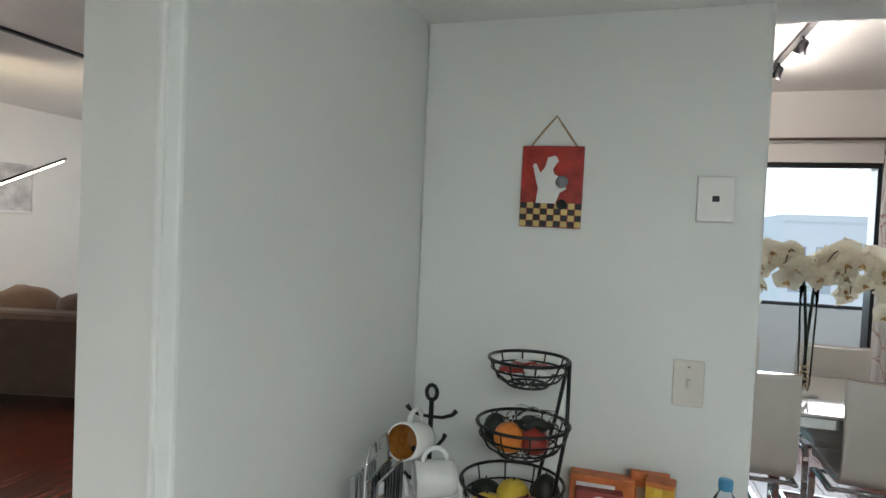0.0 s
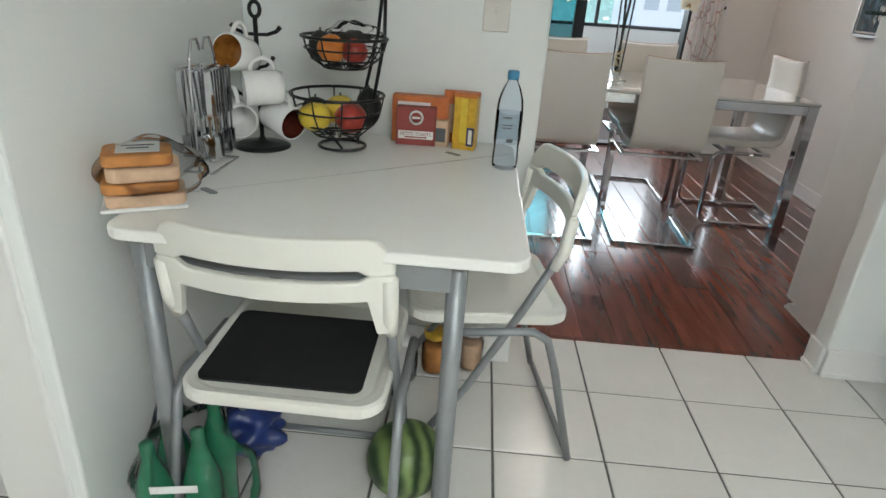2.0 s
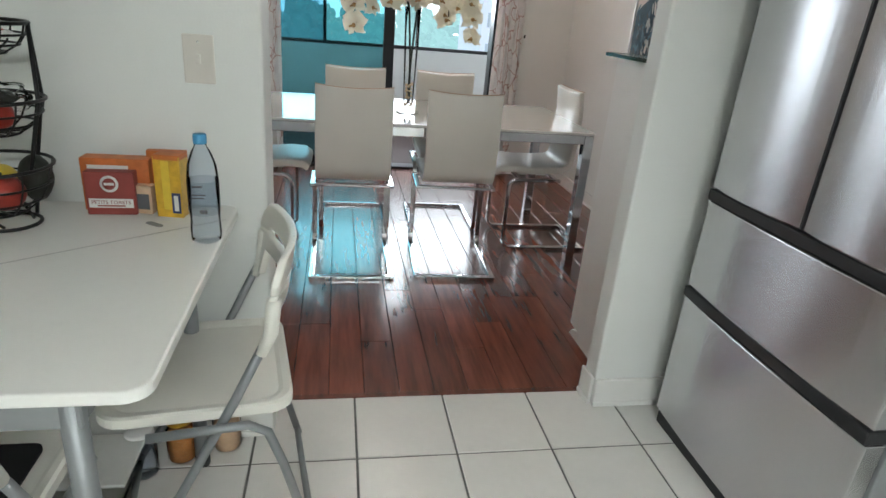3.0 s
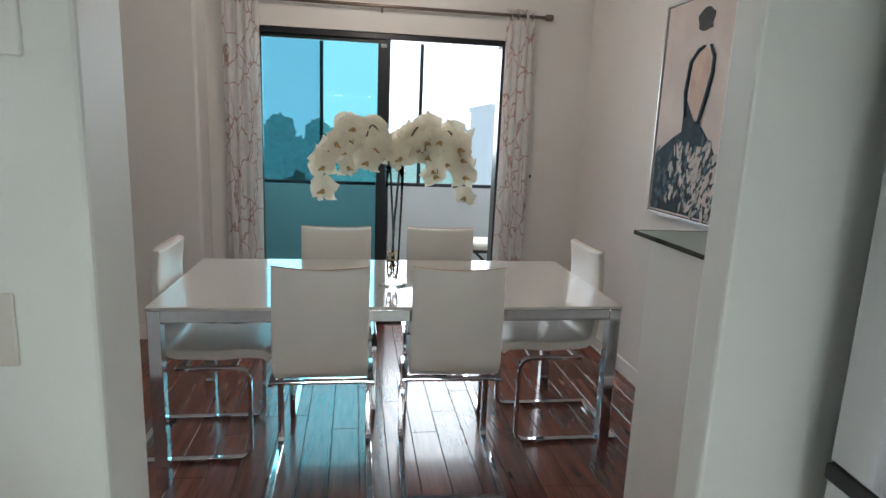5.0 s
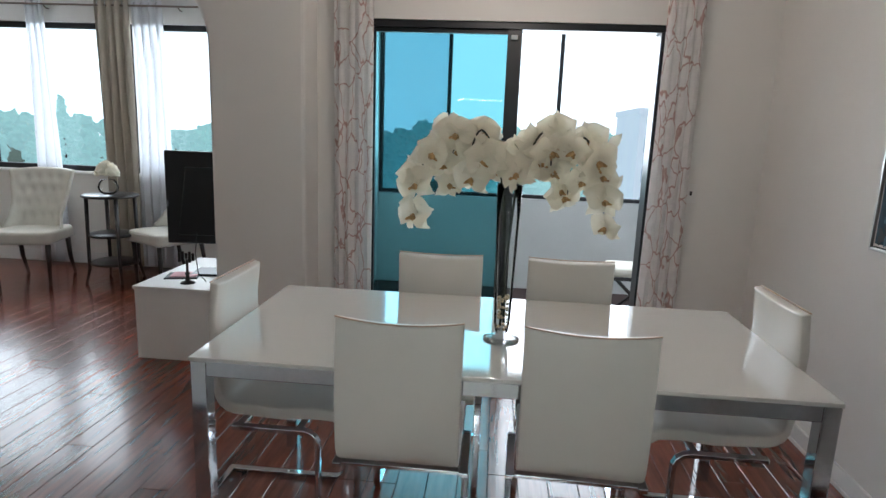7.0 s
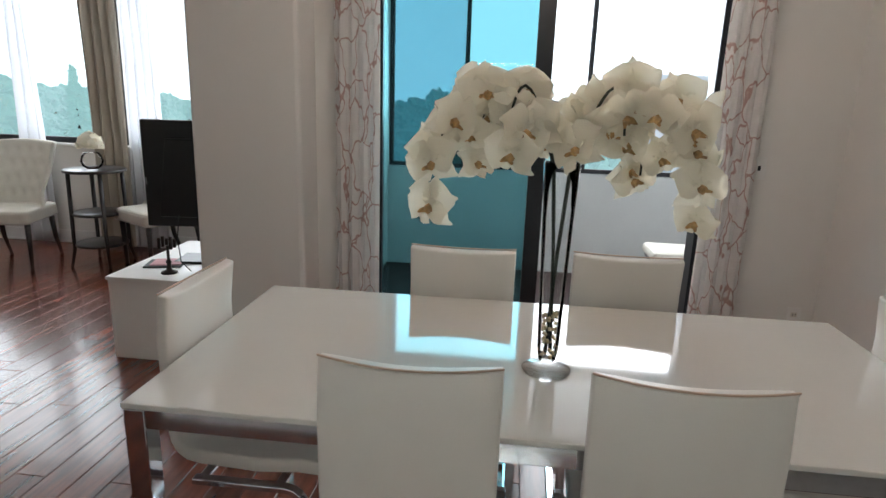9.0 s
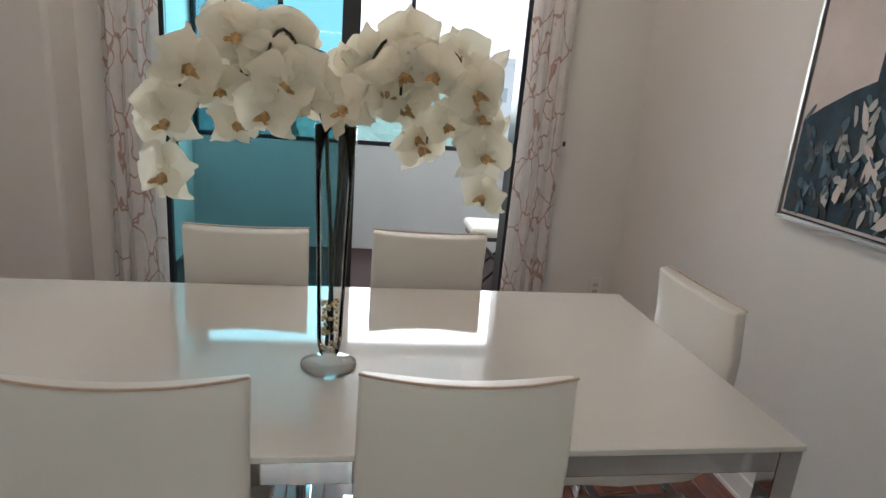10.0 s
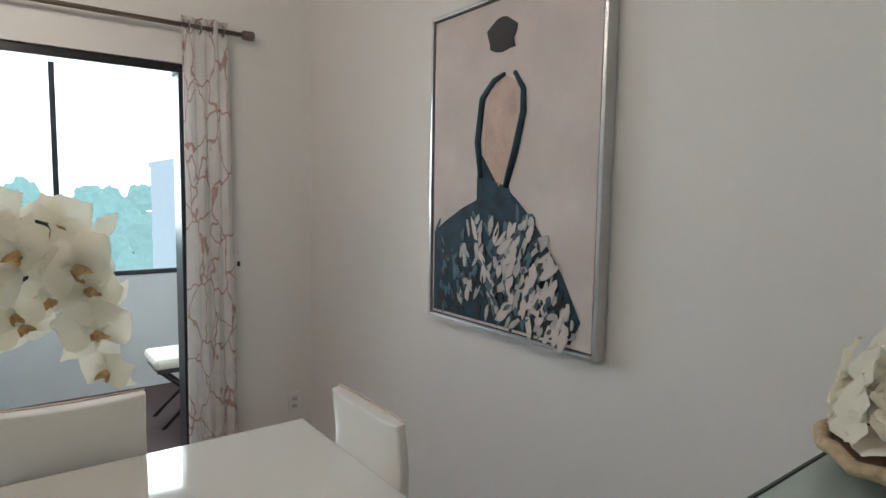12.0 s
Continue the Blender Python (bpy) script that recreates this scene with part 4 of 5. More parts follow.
def kitchen_table():
    t = thing("folding_table", 0.010, 1.105, 0, "white drop-leaf kitchen table with grey metal legs", "table")
    out = rounded(0.0, 0.735, 0.0, 0.815, 0.04)
    bm = bmesh.new()
    a = [bm.verts.new((x, y, KT - 0.022)) for x, y in out]
    b = [bm.verts.new((x, y, KT)) for x, y in out]
    bm.faces.new(a[::-1])
    bm.faces.new(b)
    for i in range(len(a)):
        j = (i + 1) % len(a)
        bm.faces.new((a[i], a[j], b[j], b[i]))
    finish("top", bm, M_KTOP, t, bevel=0.004)
    tube("leaf_joint", [[(0.02, 0.17, KT + 0.0002), (0.72, 0.70, KT + 0.0002)]], 0.0010, M_SILVER, t, 4)
    boxes("apron", [(0.03, 0.63, 0.035, 0.06, KT - 0.085, KT - 0.0225), (0.03, 0.63, 0.71, 0.735, KT - 0.085, KT - 0.0225), (0.03, 0.055, 0.06, 0.71, KT - 0.085, KT - 0.0225), (0.605, 0.63, 0.06, 0.71, KT - 0.085, KT - 0.0225)], M_GREYPAINT, t, 0.002)
    for x in (0.045, 0.613):
        for y in (0.05, 0.72):
            tube("leg", [[(x, y, 0.0), (x, y, 0.3), (x, y, KT - 0.024)]], 0.019, M_GREYPAINT, t, 14)
            lathe("foot", [(0.020, 0), (0.021, 0.03), (0.0205, 0.035)], M_DARK, t, 14, Matrix.Translation((x, y, 0)))
    for x, y, a in ((0.097, 0.221, 40), (0.569, 0.657, 40)):
        prism("hinge", rounded(-0.024, 0.024, -0.008, 0.008, 0.0078), 0.0012, M_GREYPAINT, t, mm=Matrix.Translation((x, y, KT)) @ Matrix.Rotation(radians(a - 75), 4, "Z") @ Matrix.Rotation(radians(90), 4, "X") @ Matrix.Translation((0, 0.0004, 0)))


kitchen_table()


def folding_chair(x, y, turn, label):
    """White folding chair facing +y; x and y are the middle of the seat."""
    c = thing("folding_chair", x, y, 0, label, "chair", turn, group="folding chairs at the kitchen table")
    # seat: rounded slab with a raised rim
    bm = bmesh.new()
    out = rounded(-0.20, 0.20, -0.20, 0.20, 0.055)
    rings = []
    for s, z in ((0.97, 0.418), (1.0, 0.424), (1.0, 0.445), (0.97, 0.449), (0.90, 0.446), (0.85, 0.440)):
        rings.append([bm.verts.new((px * s, py * s, z + 0.02 * py)) for px, py in out])
    for q, r in zip(rings, rings[1:]):
        for j in range(len(q)):
            bm.faces.new((q[j], q[(j + 1) % len(q)], r[(j + 1) % len(q)], r[j]))
    bm.faces.new(rings[0][::-1])
    bm.faces.new(rings[-1])
    finish("seat", bm, M_PLASTIC, c)
    # backrest: curved plate with a slot and two ears
    w = 0.212
    nx = 28
    bm = bmesh.new()

    def band(zlo, zhi, y0=-0.158):
        lo_f, hi_f, lo_b, hi_b = [], [], [], []
        for i in range(nx + 1):
            u = -1 + 2 * i / nx
            a, b = zlo(u), zhi(u)
            bow = 0.045 * (u * u - 1)
            for lst, z, k in ((lo_f, a, 0.009), (hi_f, b, 0.009), (lo_b, a, -0.009), (hi_b, b, -0.009)):
                lst.append(bm.verts.new((w * u, y0 + bow + k - 0.16 * (z - 0.7), z)))
        for i in range(nx):
            bm.faces.new((lo_f[i], lo_f[i + 1], hi_f[i + 1], hi_f[i]))
            bm.faces.new((lo_b[i + 1], lo_b[i], hi_b[i], hi_b[i + 1]))
            bm.faces.new((lo_f[i + 1], lo_f[i], lo_b[i], lo_b[i + 1]))
            bm.faces.new((hi_f[i], hi_f[i + 1], hi_b[i + 1], hi_b[i]))
        for i in (0, nx):
            bm.faces.new((lo_f[i], hi_f[i], hi_b[i], lo_b[i]))

    top = lambda u: 0.785 - 0.055 * max(0, abs(u) - 0.80) ** 2 / 0.04
    mid_hi = lambda u: 0.735 - (0.012 if abs(u) < 0.74 else 0.012 + 0.012 * min(1, (abs(u) - 0.74) / 0.05))
    mid_lo = lambda u: 0.700 + (0.0 if abs(u) < 0.74 else 0.011 * min(1, (abs(u) - 0.74) / 0.05))
    bot = lambda u: 0.658 if abs(u) < 0.80 else (0.658 - 0.075 * min(1, (abs(u) - 0.80) / 0.05))
    band(mid_hi, top)
    band(bot, mid_lo)
    finish("backrest", bm, M_PLASTIC, c, bevel=0.005)
    for s in (-1, 1):
        tube("rear_frame_tube", [[(s * 0.202, -0.150, 0.62), (s * 0.203, -0.075, 0.466), (s * 0.204, 0.05, 0.233), (s * 0.204, 0.20, 0.02)]], 0.0105, M_GREYPAINT, c, 10)
        tube("leg", [[(s * 0.222, 0.10, 0.412), (s * 0.224, -0.10, 0.415), (s * 0.224, -0.140, 0.39), (s * 0.224, -0.17, 0.30), (s * 0.224, -0.245, 0.012)]], 0.0105, M_GREYPAINT, c, 10)
        tube("ear", [[(s * 0.202, -0.162, 0.70), (s * 0.203, -0.153, 0.62), (s * 0.203, -0.132, 0.575)]], [0.016, 0.0155, 0.013], M_PLASTIC, c, 10)
    tube("crossbar", [[(-0.204, 0.195, 0.03), (0.204, 0.195, 0.03)], [(-0.224, -0.240, 0.03), (0.224, -0.240, 0.03)]], 0.009, M_GREYPAINT, c, 10)
    return c


folding_chair(0.308, 1.290, -1, "white plastic folding chair with a black seat pad")
folding_chair(0.680, 1.670, 99, "white plastic folding chair tucked under the table")
pad = thing("seat_pad", 0.293, 1.262, 0.449, "thin black felt pad on a folding chair", "seat pad")
prism("felt", rounded(-0.163, 0.163, -0.128, 0.128, 0.02), 0.006, M_BLACKPAD, pad, mm=Matrix.Rotation(radians(90 + 1), 4, "X") @ Matrix.Translation((0, -0.006, 0)))


def fruit_basket(x, y):
    b = thing("fruit_basket", x, y, KT, "three-tier black wire fruit basket", "basket")

    def ring(cx, cy, z, r, n=28):
        return [(cx + r * math.cos(6.2832 * i / n), cy + r * math.sin(6.2832 * i / n), z) for i in range(n)]

    for name, cx, z, r, h in (("lower_basket", -0.015, 0.045, 0.126, 0.108), ("middle_basket", 0.005, 0.225, 0.112, 0.075), ("upper_basket", 0.012, 0.395, 0.096, 0.062)):
        bm = bmesh.new()
        add_tube(bm, ring(cx, 0, z + h, r), 0.0042, 8, True)
        add_tube(bm, ring(cx, 0, z + h * 0.62, r * 0.93), 0.0026, 6, True)
        add_tube(bm, ring(cx, 0, z + h * 0.28, r * 0.78), 0.0026, 6, True)
        add_tube(bm, ring(cx, 0, z, r * 0.5), 0.003, 6, True)
        for i in range(10):
            a = 0.628 * i
            add_tube(bm, [(cx + k * r * math.cos(a), k * r * math.sin(a), z + zz * h) for k, zz in ((0.1, 0), (0.5, 0.0), (0.78, 0.28), (0.93, 0.62), (1.0, 1.0))], 0.0022, 6)
        finish(name, bm, M_WIRE, b, smooth=True)
    tube("post", [[(0.02, 0.10, 0.005), (0.04, 0.110, 0.15), (0.075, 0.10, 0.30), (0.105, 0.02, 0.458)], [(0.09, -0.04, 0.150), (0.11, 0.0, 0.30), (0.108, 0.015, 0.458)]], 0.0048, M_WIRE, b)
    tube("base_strut", [[(0.035 * math.cos(a), 0.035 + 0.05 * math.sin(a), 0.006), (-0.015 + 0.055 * math.cos(a), 0.055 * math.sin(a), 0.046)] for a in (0.5, 2.6, 4.7)], 0.0035, M_WIRE, b, 6)
    tube("base_ring", [ring(-0.01, 0.03, 0.005, 0.065)], 0.0045, M_WIRE, b, 8, True)
    b.scale = (BS, BS, BS)


BS = 0.93
fruit_basket(0.293, 1.722)


def fruit(name, x, y, z, r, m, label, squash=(1, 1, 1), seed=0):
    f = blob(name, (0, 0, 0), r, m, None, squash, 0.06, 3, seed)
    f.matrix_basis = pose(x, y, z, 0, 0, seed * 37)
    lathe("stalk", [(0.0025, 0), (0.002, 0.008)], M_STEM, f, 6, Matrix.Translation((0, 0, r * squash[2] * 0.97)))
    return tagged(f, label, "fruit", group="fruit in the basket")


bx, by = 0.293, 1.722
fruit("lemon", bx - 0.060, by - 0.047, KT + 0.091, 0.037, M_LEMON, "yellow lemon in a wire basket", (1.15, 0.95, 0.95), 1)
fruit("lemon", bx - 0.014, by + 0.028, KT + 0.097, 0.039, M_LEMON, "yellow lemon resting in a wire basket", (1.1, 1, 0.95), 2)
fruit("apple", bx + 0.028, by - 0.042, KT + 0.093, 0.040, M_APPLE, "dark red apple in a wire basket", (1, 1, 0.92), 3)
fruit("avocado", bx + 0.060, by + 0.028, KT + 0.108, 0.037, M_AVOCADO, "black ripe avocado in a wire basket", (0.9, 0.9, 1.35), 4)
fruit("avocado", bx - 0.079, by + 0.028, KT + 0.097, 0.032, M_AVOCADO, "black avocado at the basket edge", (1.1, 0.9, 0.9), 5)
fruit("orange", bx - 0.019, by - 0.033, KT + 0.253, 0.035, M_PEACH, "orange fruit in the middle basket", (1, 1, 0.95), 6)
fruit("apple", bx + 0.035, by - 0.028, KT + 0.251, 0.032, M_APPLE, "red apple in the middle basket", (1, 1, 0.95), 7)
fruit("avocado", bx - 0.058, by + 0.009, KT + 0.255, 0.032, M_AVOCADO, "black avocado in the middle basket", (1, 0.9, 1.1), 8)
bag = blob("plastic_produce_bag", (0, 0, 0), 0.05, M_BAG, None, (1.15, 0.8, 0.62), 0.55, 4, 3)
bag.matrix_basis = pose(bx + 0.028, by - 0.009, KT + 0.284)
tagged(bag, "crumpled clear bag of dark fruit", "bag")
blob("dark_fruit", (0, 0, -0.006), 0.03, M_AVOCADO, bag, (1.3, 0.9, 0.6), 0.5, 3, 2)
for k, (dx, dy, dz, rz) in enumerate(((-0.03, -0.015, 0.425, 10), (0.015, -0.02, 0.428, -20), (0.0, 0.02, 0.430, 60), (0.04, 0.0, 0.427, 30))):
    s = thing("snack_packet", bx + 0.011 + dx, by + dy, KT + dz * 0.93, "small red and white snack packet", "snack", rz, group="snack packets in the top basket")
    prism("wrapper", [(-0.035, 0), (-0.028, 0.009), (0, 0.013), (0.028, 0.009), (0.035, 0), (0, -0.004)], 0.036, (M_RED, M_PAPER)[k % 2], s, 0.002)
    box("band", -0.012, 0.012, 0.003, 0.033, 0.012, 0.0135, (M_PAPER, M_RED)[k % 2], s)


def mug(x, y, z, rx, rz, outer, inner, label):
    g = thing("mug", x, y, z, label, "mug", group="mugs on the mug tree")
    g.matrix_basis = pose(x, y, z, rx, 0, rz)
    lathe("cup", [(0.002, -0.0455), (0.026, -0.045), (0.036, -0.043), (0.040, -0.03), (0.041, 0.045), (0.039, 0.047), (0.037, 0.045)], outer, g, 28, cap=False)
    lathe("inside", [(0.0372, 0.0455), (0.0365, -0.03), (0.030, -0.038), (0.004, -0.039)], inner, g, 28, cap=False)
    tube("handle", [[(0.0, 0.040 + 0.028 * math.sin(radians(a)), 0.027 * math.cos(radians(a))) for a in range(0, 181, 20)]], 0.0055, outer, g)


mt = thing("mug_tree", 0.088, 1.695, KT, "black metal mug tree with curled arms", "mug tree")
lathe("base", [(0.078, 0), (0.078, 0.004), (0.06, 0.010), (0.012, 0.018), (0.006, 0.03)], M_WIRE, mt, 28)
tube("post", [[(0, 0, 0.02), (0, 0, 0.18), (0, 0, 0.345)]], 0.0065, M_WIRE, mt)
tube("ring_top", [[(0.014 * math.cos(a * 0.5236), 0, 0.362 + 0.019 * math.sin(a * 0.5236)) for a in range(12)]], 0.0055, M_WIRE, mt, 8, True)
for a, z in ((0, 0.30), (180, 0.30), (250, 0.215), (70, 0.215), (310, 0.14), (215, 0.14)):
    ca, sa = math.cos(radians(a)), math.sin(radians(a))
    tube("arm", [[(0, 0, z), (0.03 * ca, 0.03 * sa, z + 0.001), (0.055 * ca, 0.055 * sa, z + 0.010), (0.066 * ca, 0.066 * sa, z + 0.022)]], [0.0045, 0.0045, 0.005, 0.0065], M_WIRE, mt)
mt.scale = (0.91, 0.91, 0.91)
for dx, dy, dz, rx, rz, inner, lab in ((-0.024, -0.055, 0.232, 78, -12, M_AMBERCERAMIC, "white mug with amber inside hanging on its side"),
                                       (0.036, -0.066, 0.160, 92, -62, M_WHITECERAMIC, "white mug hanging on its side"),
                                       (-0.038, -0.070, 0.088, 96, 38, M_WHITECERAMIC, "white mug hanging low on the tree"),
                                       (0.062, -0.026, 0.082, 100, 58, M_BROWNCERAMIC, "white mug with dark red inside")):
    mug(0.088 + dx, 1.695 + dy, KT + dz, rx, rz, M_WHITECERAMIC, inner, lab)

cr = thing("cutlery_rack", 0.030, 1.500, KT, "chrome rack hung with steel cutlery", "cutlery rack")
tube("stand", [[(0.045, -0.075, 0.003), (0.045, 0.075, 0.003), (-0.025, 0.075, 0.003), (-0.025, -0.075, 0.003)]], 0.0032, M_CHROME, cr, 6, True)
tube("upright", [[(0.01, s * 0.07, 0.003), (0.01, s * 0.07, 0.15), (0.01, s * 0.065, 0.26), (0.01, s * 0.045, 0.30), (0.01, s * 0.02, 0.30), (0.01, s * 0.008, 0.275)] for s in (-1, 1)], 0.0034, M_CHROME, cr)
tube("hanging_bar", [[(dx, -0.07, 0.235), (dx, 0.07, 0.235)] for dx in (-0.02, 0.015, 0.042)], 0.003, M_CHROME, cr)
cr.scale = (0.92, 0.92, 0.92)
rc = random.Random(2)
for i in range(24):
    k = ("fork", "spoon", "knife")[i % 3]
    cx, cy = (-0.02, 0.015, 0.042)[i % 3], -0.063 + 0.0055 * i
    m = Matrix.Translation((cx, cy, 0.232)) @ Matrix.Rotation(radians(rc.uniform(-4, 4)), 4, "X")
    bm = bmesh.new()
    add_box(bm, -0.006, 0.006, -0.0009, 0.0009, -0.105, 0.0, m)
    add_box(bm, -0.0025, 0.0025, -0.0009, 0.0009, -0.15, -0.105, m)
    if k == "spoon":
        bmesh.ops.create_icosphere(bm, subdivisions=2, radius=1, matrix=m @ Matrix.Translation((0, 0, -0.172)) @ Matrix.Diagonal((0.016, 0.004, 0.026, 1)))
    elif k == "fork":
        for q in (-0.009, -0.003, 0.003, 0.009):
            add_box(bm, q - 0.0015, q + 0.0015, -0.0009, 0.0009, -0.20, -0.16, m)
        add_box(bm, -0.0105, 0.0105, -0.0009, 0.0009, -0.163, -0.148, m)
    else:
        add_box(bm, -0.008, 0.008, -0.0008, 0.0008, -0.205, -0.148, m)
    piece = finish(k, bm, M_CHROME, None)
    piece.matrix_basis = cr.matrix_basis.copy()
    tagged(piece, "steel %s hanging on the rack" % k, "cutlery", group="hanging cutlery")

# bread in a clear bag
bd = thing("bread_loaf", 0.026, 1.235, KT, "sliced toast loaf in a clear plastic bag", "bread", 28)
for i, (mm_, z, h) in enumerate(((M_CRUMB, 0.008, 0.026), (M_BREAD, 0.036, 0.022), (M_CRUMB, 0.060, 0.030), (M_BREAD, 0.092, 0.024))):
    prism("slice", rounded(-0.075 + 0.004 * i, 0.075 - 0.003 * i, -0.055, 0.055, 0.02), h, mm_, bd, 0.006, Matrix.Translation((0.004 * (-1) ** i, 0, z)) @ Matrix.Rotation(radians(90), 4, "X") @ Matrix.Diagonal((1, 1, -1, 1)) if False else Matrix.Translation((0.004 * (-1) ** i, 0, z + h)) @ Matrix.Rotation(radians(-90), 4, "X"))
box("paper_label", -0.04, 0.04, -0.035, 0.045, 0.1175, 0.119, M_PAPER, bd)
boxes("printed_bars", [(-0.03, 0.03, 0.012, 0.02, 0.119, 0.1195), (-0.02, 0.02, -0.01, -0.002, 0.119, 0.1195)], M_INK, bd)
box("tray", -0.08, 0.08, -0.06, 0.06, 0.0, 0.010, M_PAPER, bd, 0.004)
blob("clear_bag", (0.02, 0, 0.068), 0.1, M_BAG, bd, (1.02, 0.80, 0.66), 0.22, 4, 6)
for v in bd.children[-1].data.vertices:
    v.co.z = max(v.co.z, 0.0015)
bd.scale = (0.9, 0.9, 0.9)


def carton(name, x, y, turn, w, d, h, m, label, cat="box"):
    c = thing(name, x, y - 0.018, KT, label, cat, turn)
    box("carton", -w / 2, w / 2, -d / 2, d / 2, 0, h, m, c, 0.002)
    return c


c1 = carton("biscuit_box", 0.475, 1.898, 0, 0.152, 0.045, 0.128, M_ORANGEBOX, "orange biscuit carton with pictures of biscuits")
for k, (x, z) in enumerate(((-0.045, 0.055), (0.0, 0.06), (0.05, 0.05))):
    lathe("printed_biscuit", [(0.021, 0), (0.021, 0.0008)], M_BREAD if k != 2 else M_CRUMB, c1, 20, Matrix.Translation((x, -0.0227, z)) @ Matrix.Rotation(radians(90), 4, "X"))
boxes("printed_bars", [(-0.06, 0.03, -0.0232, -0.0226, 0.098, 0.112)], M_PAPER, c1)
c2 = carton("toast_box", 0.470, 1.858, 2, 0.108, 0.032, 0.104, M_REDBOX, "dark red toast carton with a white band")
box("white_band", -0.048, 0.048, -0.0172, -0.0162, 0.018, 0.040, M_PAPER, c2)
lathe("round_seal", [(0.020, 0), (0.020, 0.0008)], M_PAPER, c2, 24, Matrix.Translation((0, -0.0163, 0.076)) @ Matrix.Rotation(radians(90), 4, "X"))
lathe("seal_centre", [(0.014, 0), (0.014, 0.0006)], M_REDBOX, c2, 24, Matrix.Translation((0, -0.0171, 0.076)) @ Matrix.Rotation(radians(90), 4, "X"))
prism("seal_mark", [(-0.011, -0.003), (0.011, -0.003), (0.011, 0.003), (-0.011, 0.003)], 0.0006, M_PAPER, c2, mm=Matrix.Translation((0, -0.0183, 0.076)))


def words(text, size, m, parent, mm):
    cu = bpy.data.curves.new("lettering", "FONT")
    cu.body, cu.size, cu.extrude, cu.align_x, cu.align_y = text, size, 0.0003, "CENTER", "CENTER"
    cu.materials.append(m)
    ob = new("lettering", cu)
    ob.parent = parent
    ob.matrix_basis = mm
    return ob


words("PETITS TOASTS", 0.0125, M_REDBOX, c2, Matrix.Translation((0, -0.0178, 0.031)) @ Matrix.Rotation(radians(90), 4, "X"))
boxes("printed_bars", [(-0.03, 0.03, -0.0176, -0.0172, 0.021, 0.0245)], M_REDBOX, c2)
c3 = carton("tea_box", 0.540, 1.868, -8, 0.04, 0.03, 0.07, M_CRUMB, "small cream and green tea carton")
box("printed_panel", -0.014, 0.014, -0.0158, -0.015, 0.012, 0.05, M_INK, c3)
c4 = carton("wafer_packet", 0.606, 1.856, -10, 0.062, 0.050, 0.150, M_YELLOW, "tall yellow and brown wafer packet", "snack packet")
box("printed_stripe", -0.012, 0.006, -0.0262, -0.025, 0.02, 0.138, M_LEMON, c4)
box("blue_stripe", 0.008, 0.028, -0.0262, -0.025, 0.012, 0.062, M_BLUEBAG, c4)
box("white_mark", 0.013, 0.023, -0.0270, -0.0263, 0.018, 0.056, M_PAPER, c4)
box("brown_top", -0.0312, 0.0312, -0.0252, 0.0252, 0.138, 0.152, M_ORANGEBOX, c4, 0.003)
c5 = carton("brown_carton", 0.585, 1.912, 0, 0.09, 0.022, 0.145, M_ORANGEBOX, "brown carton against the wall")
box("printed_panel", -0.03, 0.03, -0.0118, -0.011, 0.03, 0.11, M_CRUMB, c5)

bt = thing("water_bottle", 0.712, 1.672, KT, "clear bluish water bottle with a blue cap", "bottle")
lathe("bottle_body", [(0.030, 0), (0.036, 0.006), (0.037, 0.03), (0.035, 0.06), (0.037, 0.09), (0.037, 0.165), (0.034, 0.195), (0.024, 0.225), (0.0145, 0.242), (0.0135, 0.255)], M_WATER, bt, 28)
lathe("cap", [(0.0155, 0.248), (0.016, 0.252), (0.016, 0.268), (0.0145, 0.271)], M_BLUE, bt, 20)
lathe("label", [(0.0375, 0.075), (0.0378, 0.078), (0.0378, 0.158), (0.0375, 0.16)], pane("frosted_label", (0.80, 0.84, 0.88), 0.02), bt, 28, cap=False)
boxes("printed_bars", [(-0.018, 0.006, -0.0388, -0.0380, 0.148, 0.152), (-0.02, 0.012, -0.0388, -0.0380, 0.128, 0.131), (-0.02, 0.008, -0.0388, -0.0380, 0.120, 0.123), (-0.004, 0.014, -0.0388, -0.0380, 0.082, 0.092)], M_INK, bt)

bt.scale = (0.87, 0.87, 0.87)

# wall plates and plaque
wx = thing("light_switch", 0.664, PY0, 1.118, "white wall switch plate with one toggle", "switch")
box("plate", -0.036, 0.036, -0.006, 0, -0.057, 0.057, M_LEATHER, wx, 0.003)
box("toggle", -0.005, 0.005, -0.017, -0.006, -0.010, 0.012, M_LEATHER, wx, 0.002)
lathe("screw", [(0.003, 0), (0.002, 0.001)], M_CHROME, wx, 8, Matrix.Translation((0, -0.006, 0.04)) @ Matrix.Rotation(radians(90), 4, "X"))
px = thing("phone_jack_plate", 0.702, PY0, 1.568, "white wall phone jack plate", "jack plate")
box("plate", -0.042, 0.042, -0.010, 0, -0.055, 0.055, M_TRIM, px, 0.003)
boxes("jack", [(-0.008, 0.008, -0.0108, -0.010, -0.006, 0.008)], M_DARK, px)

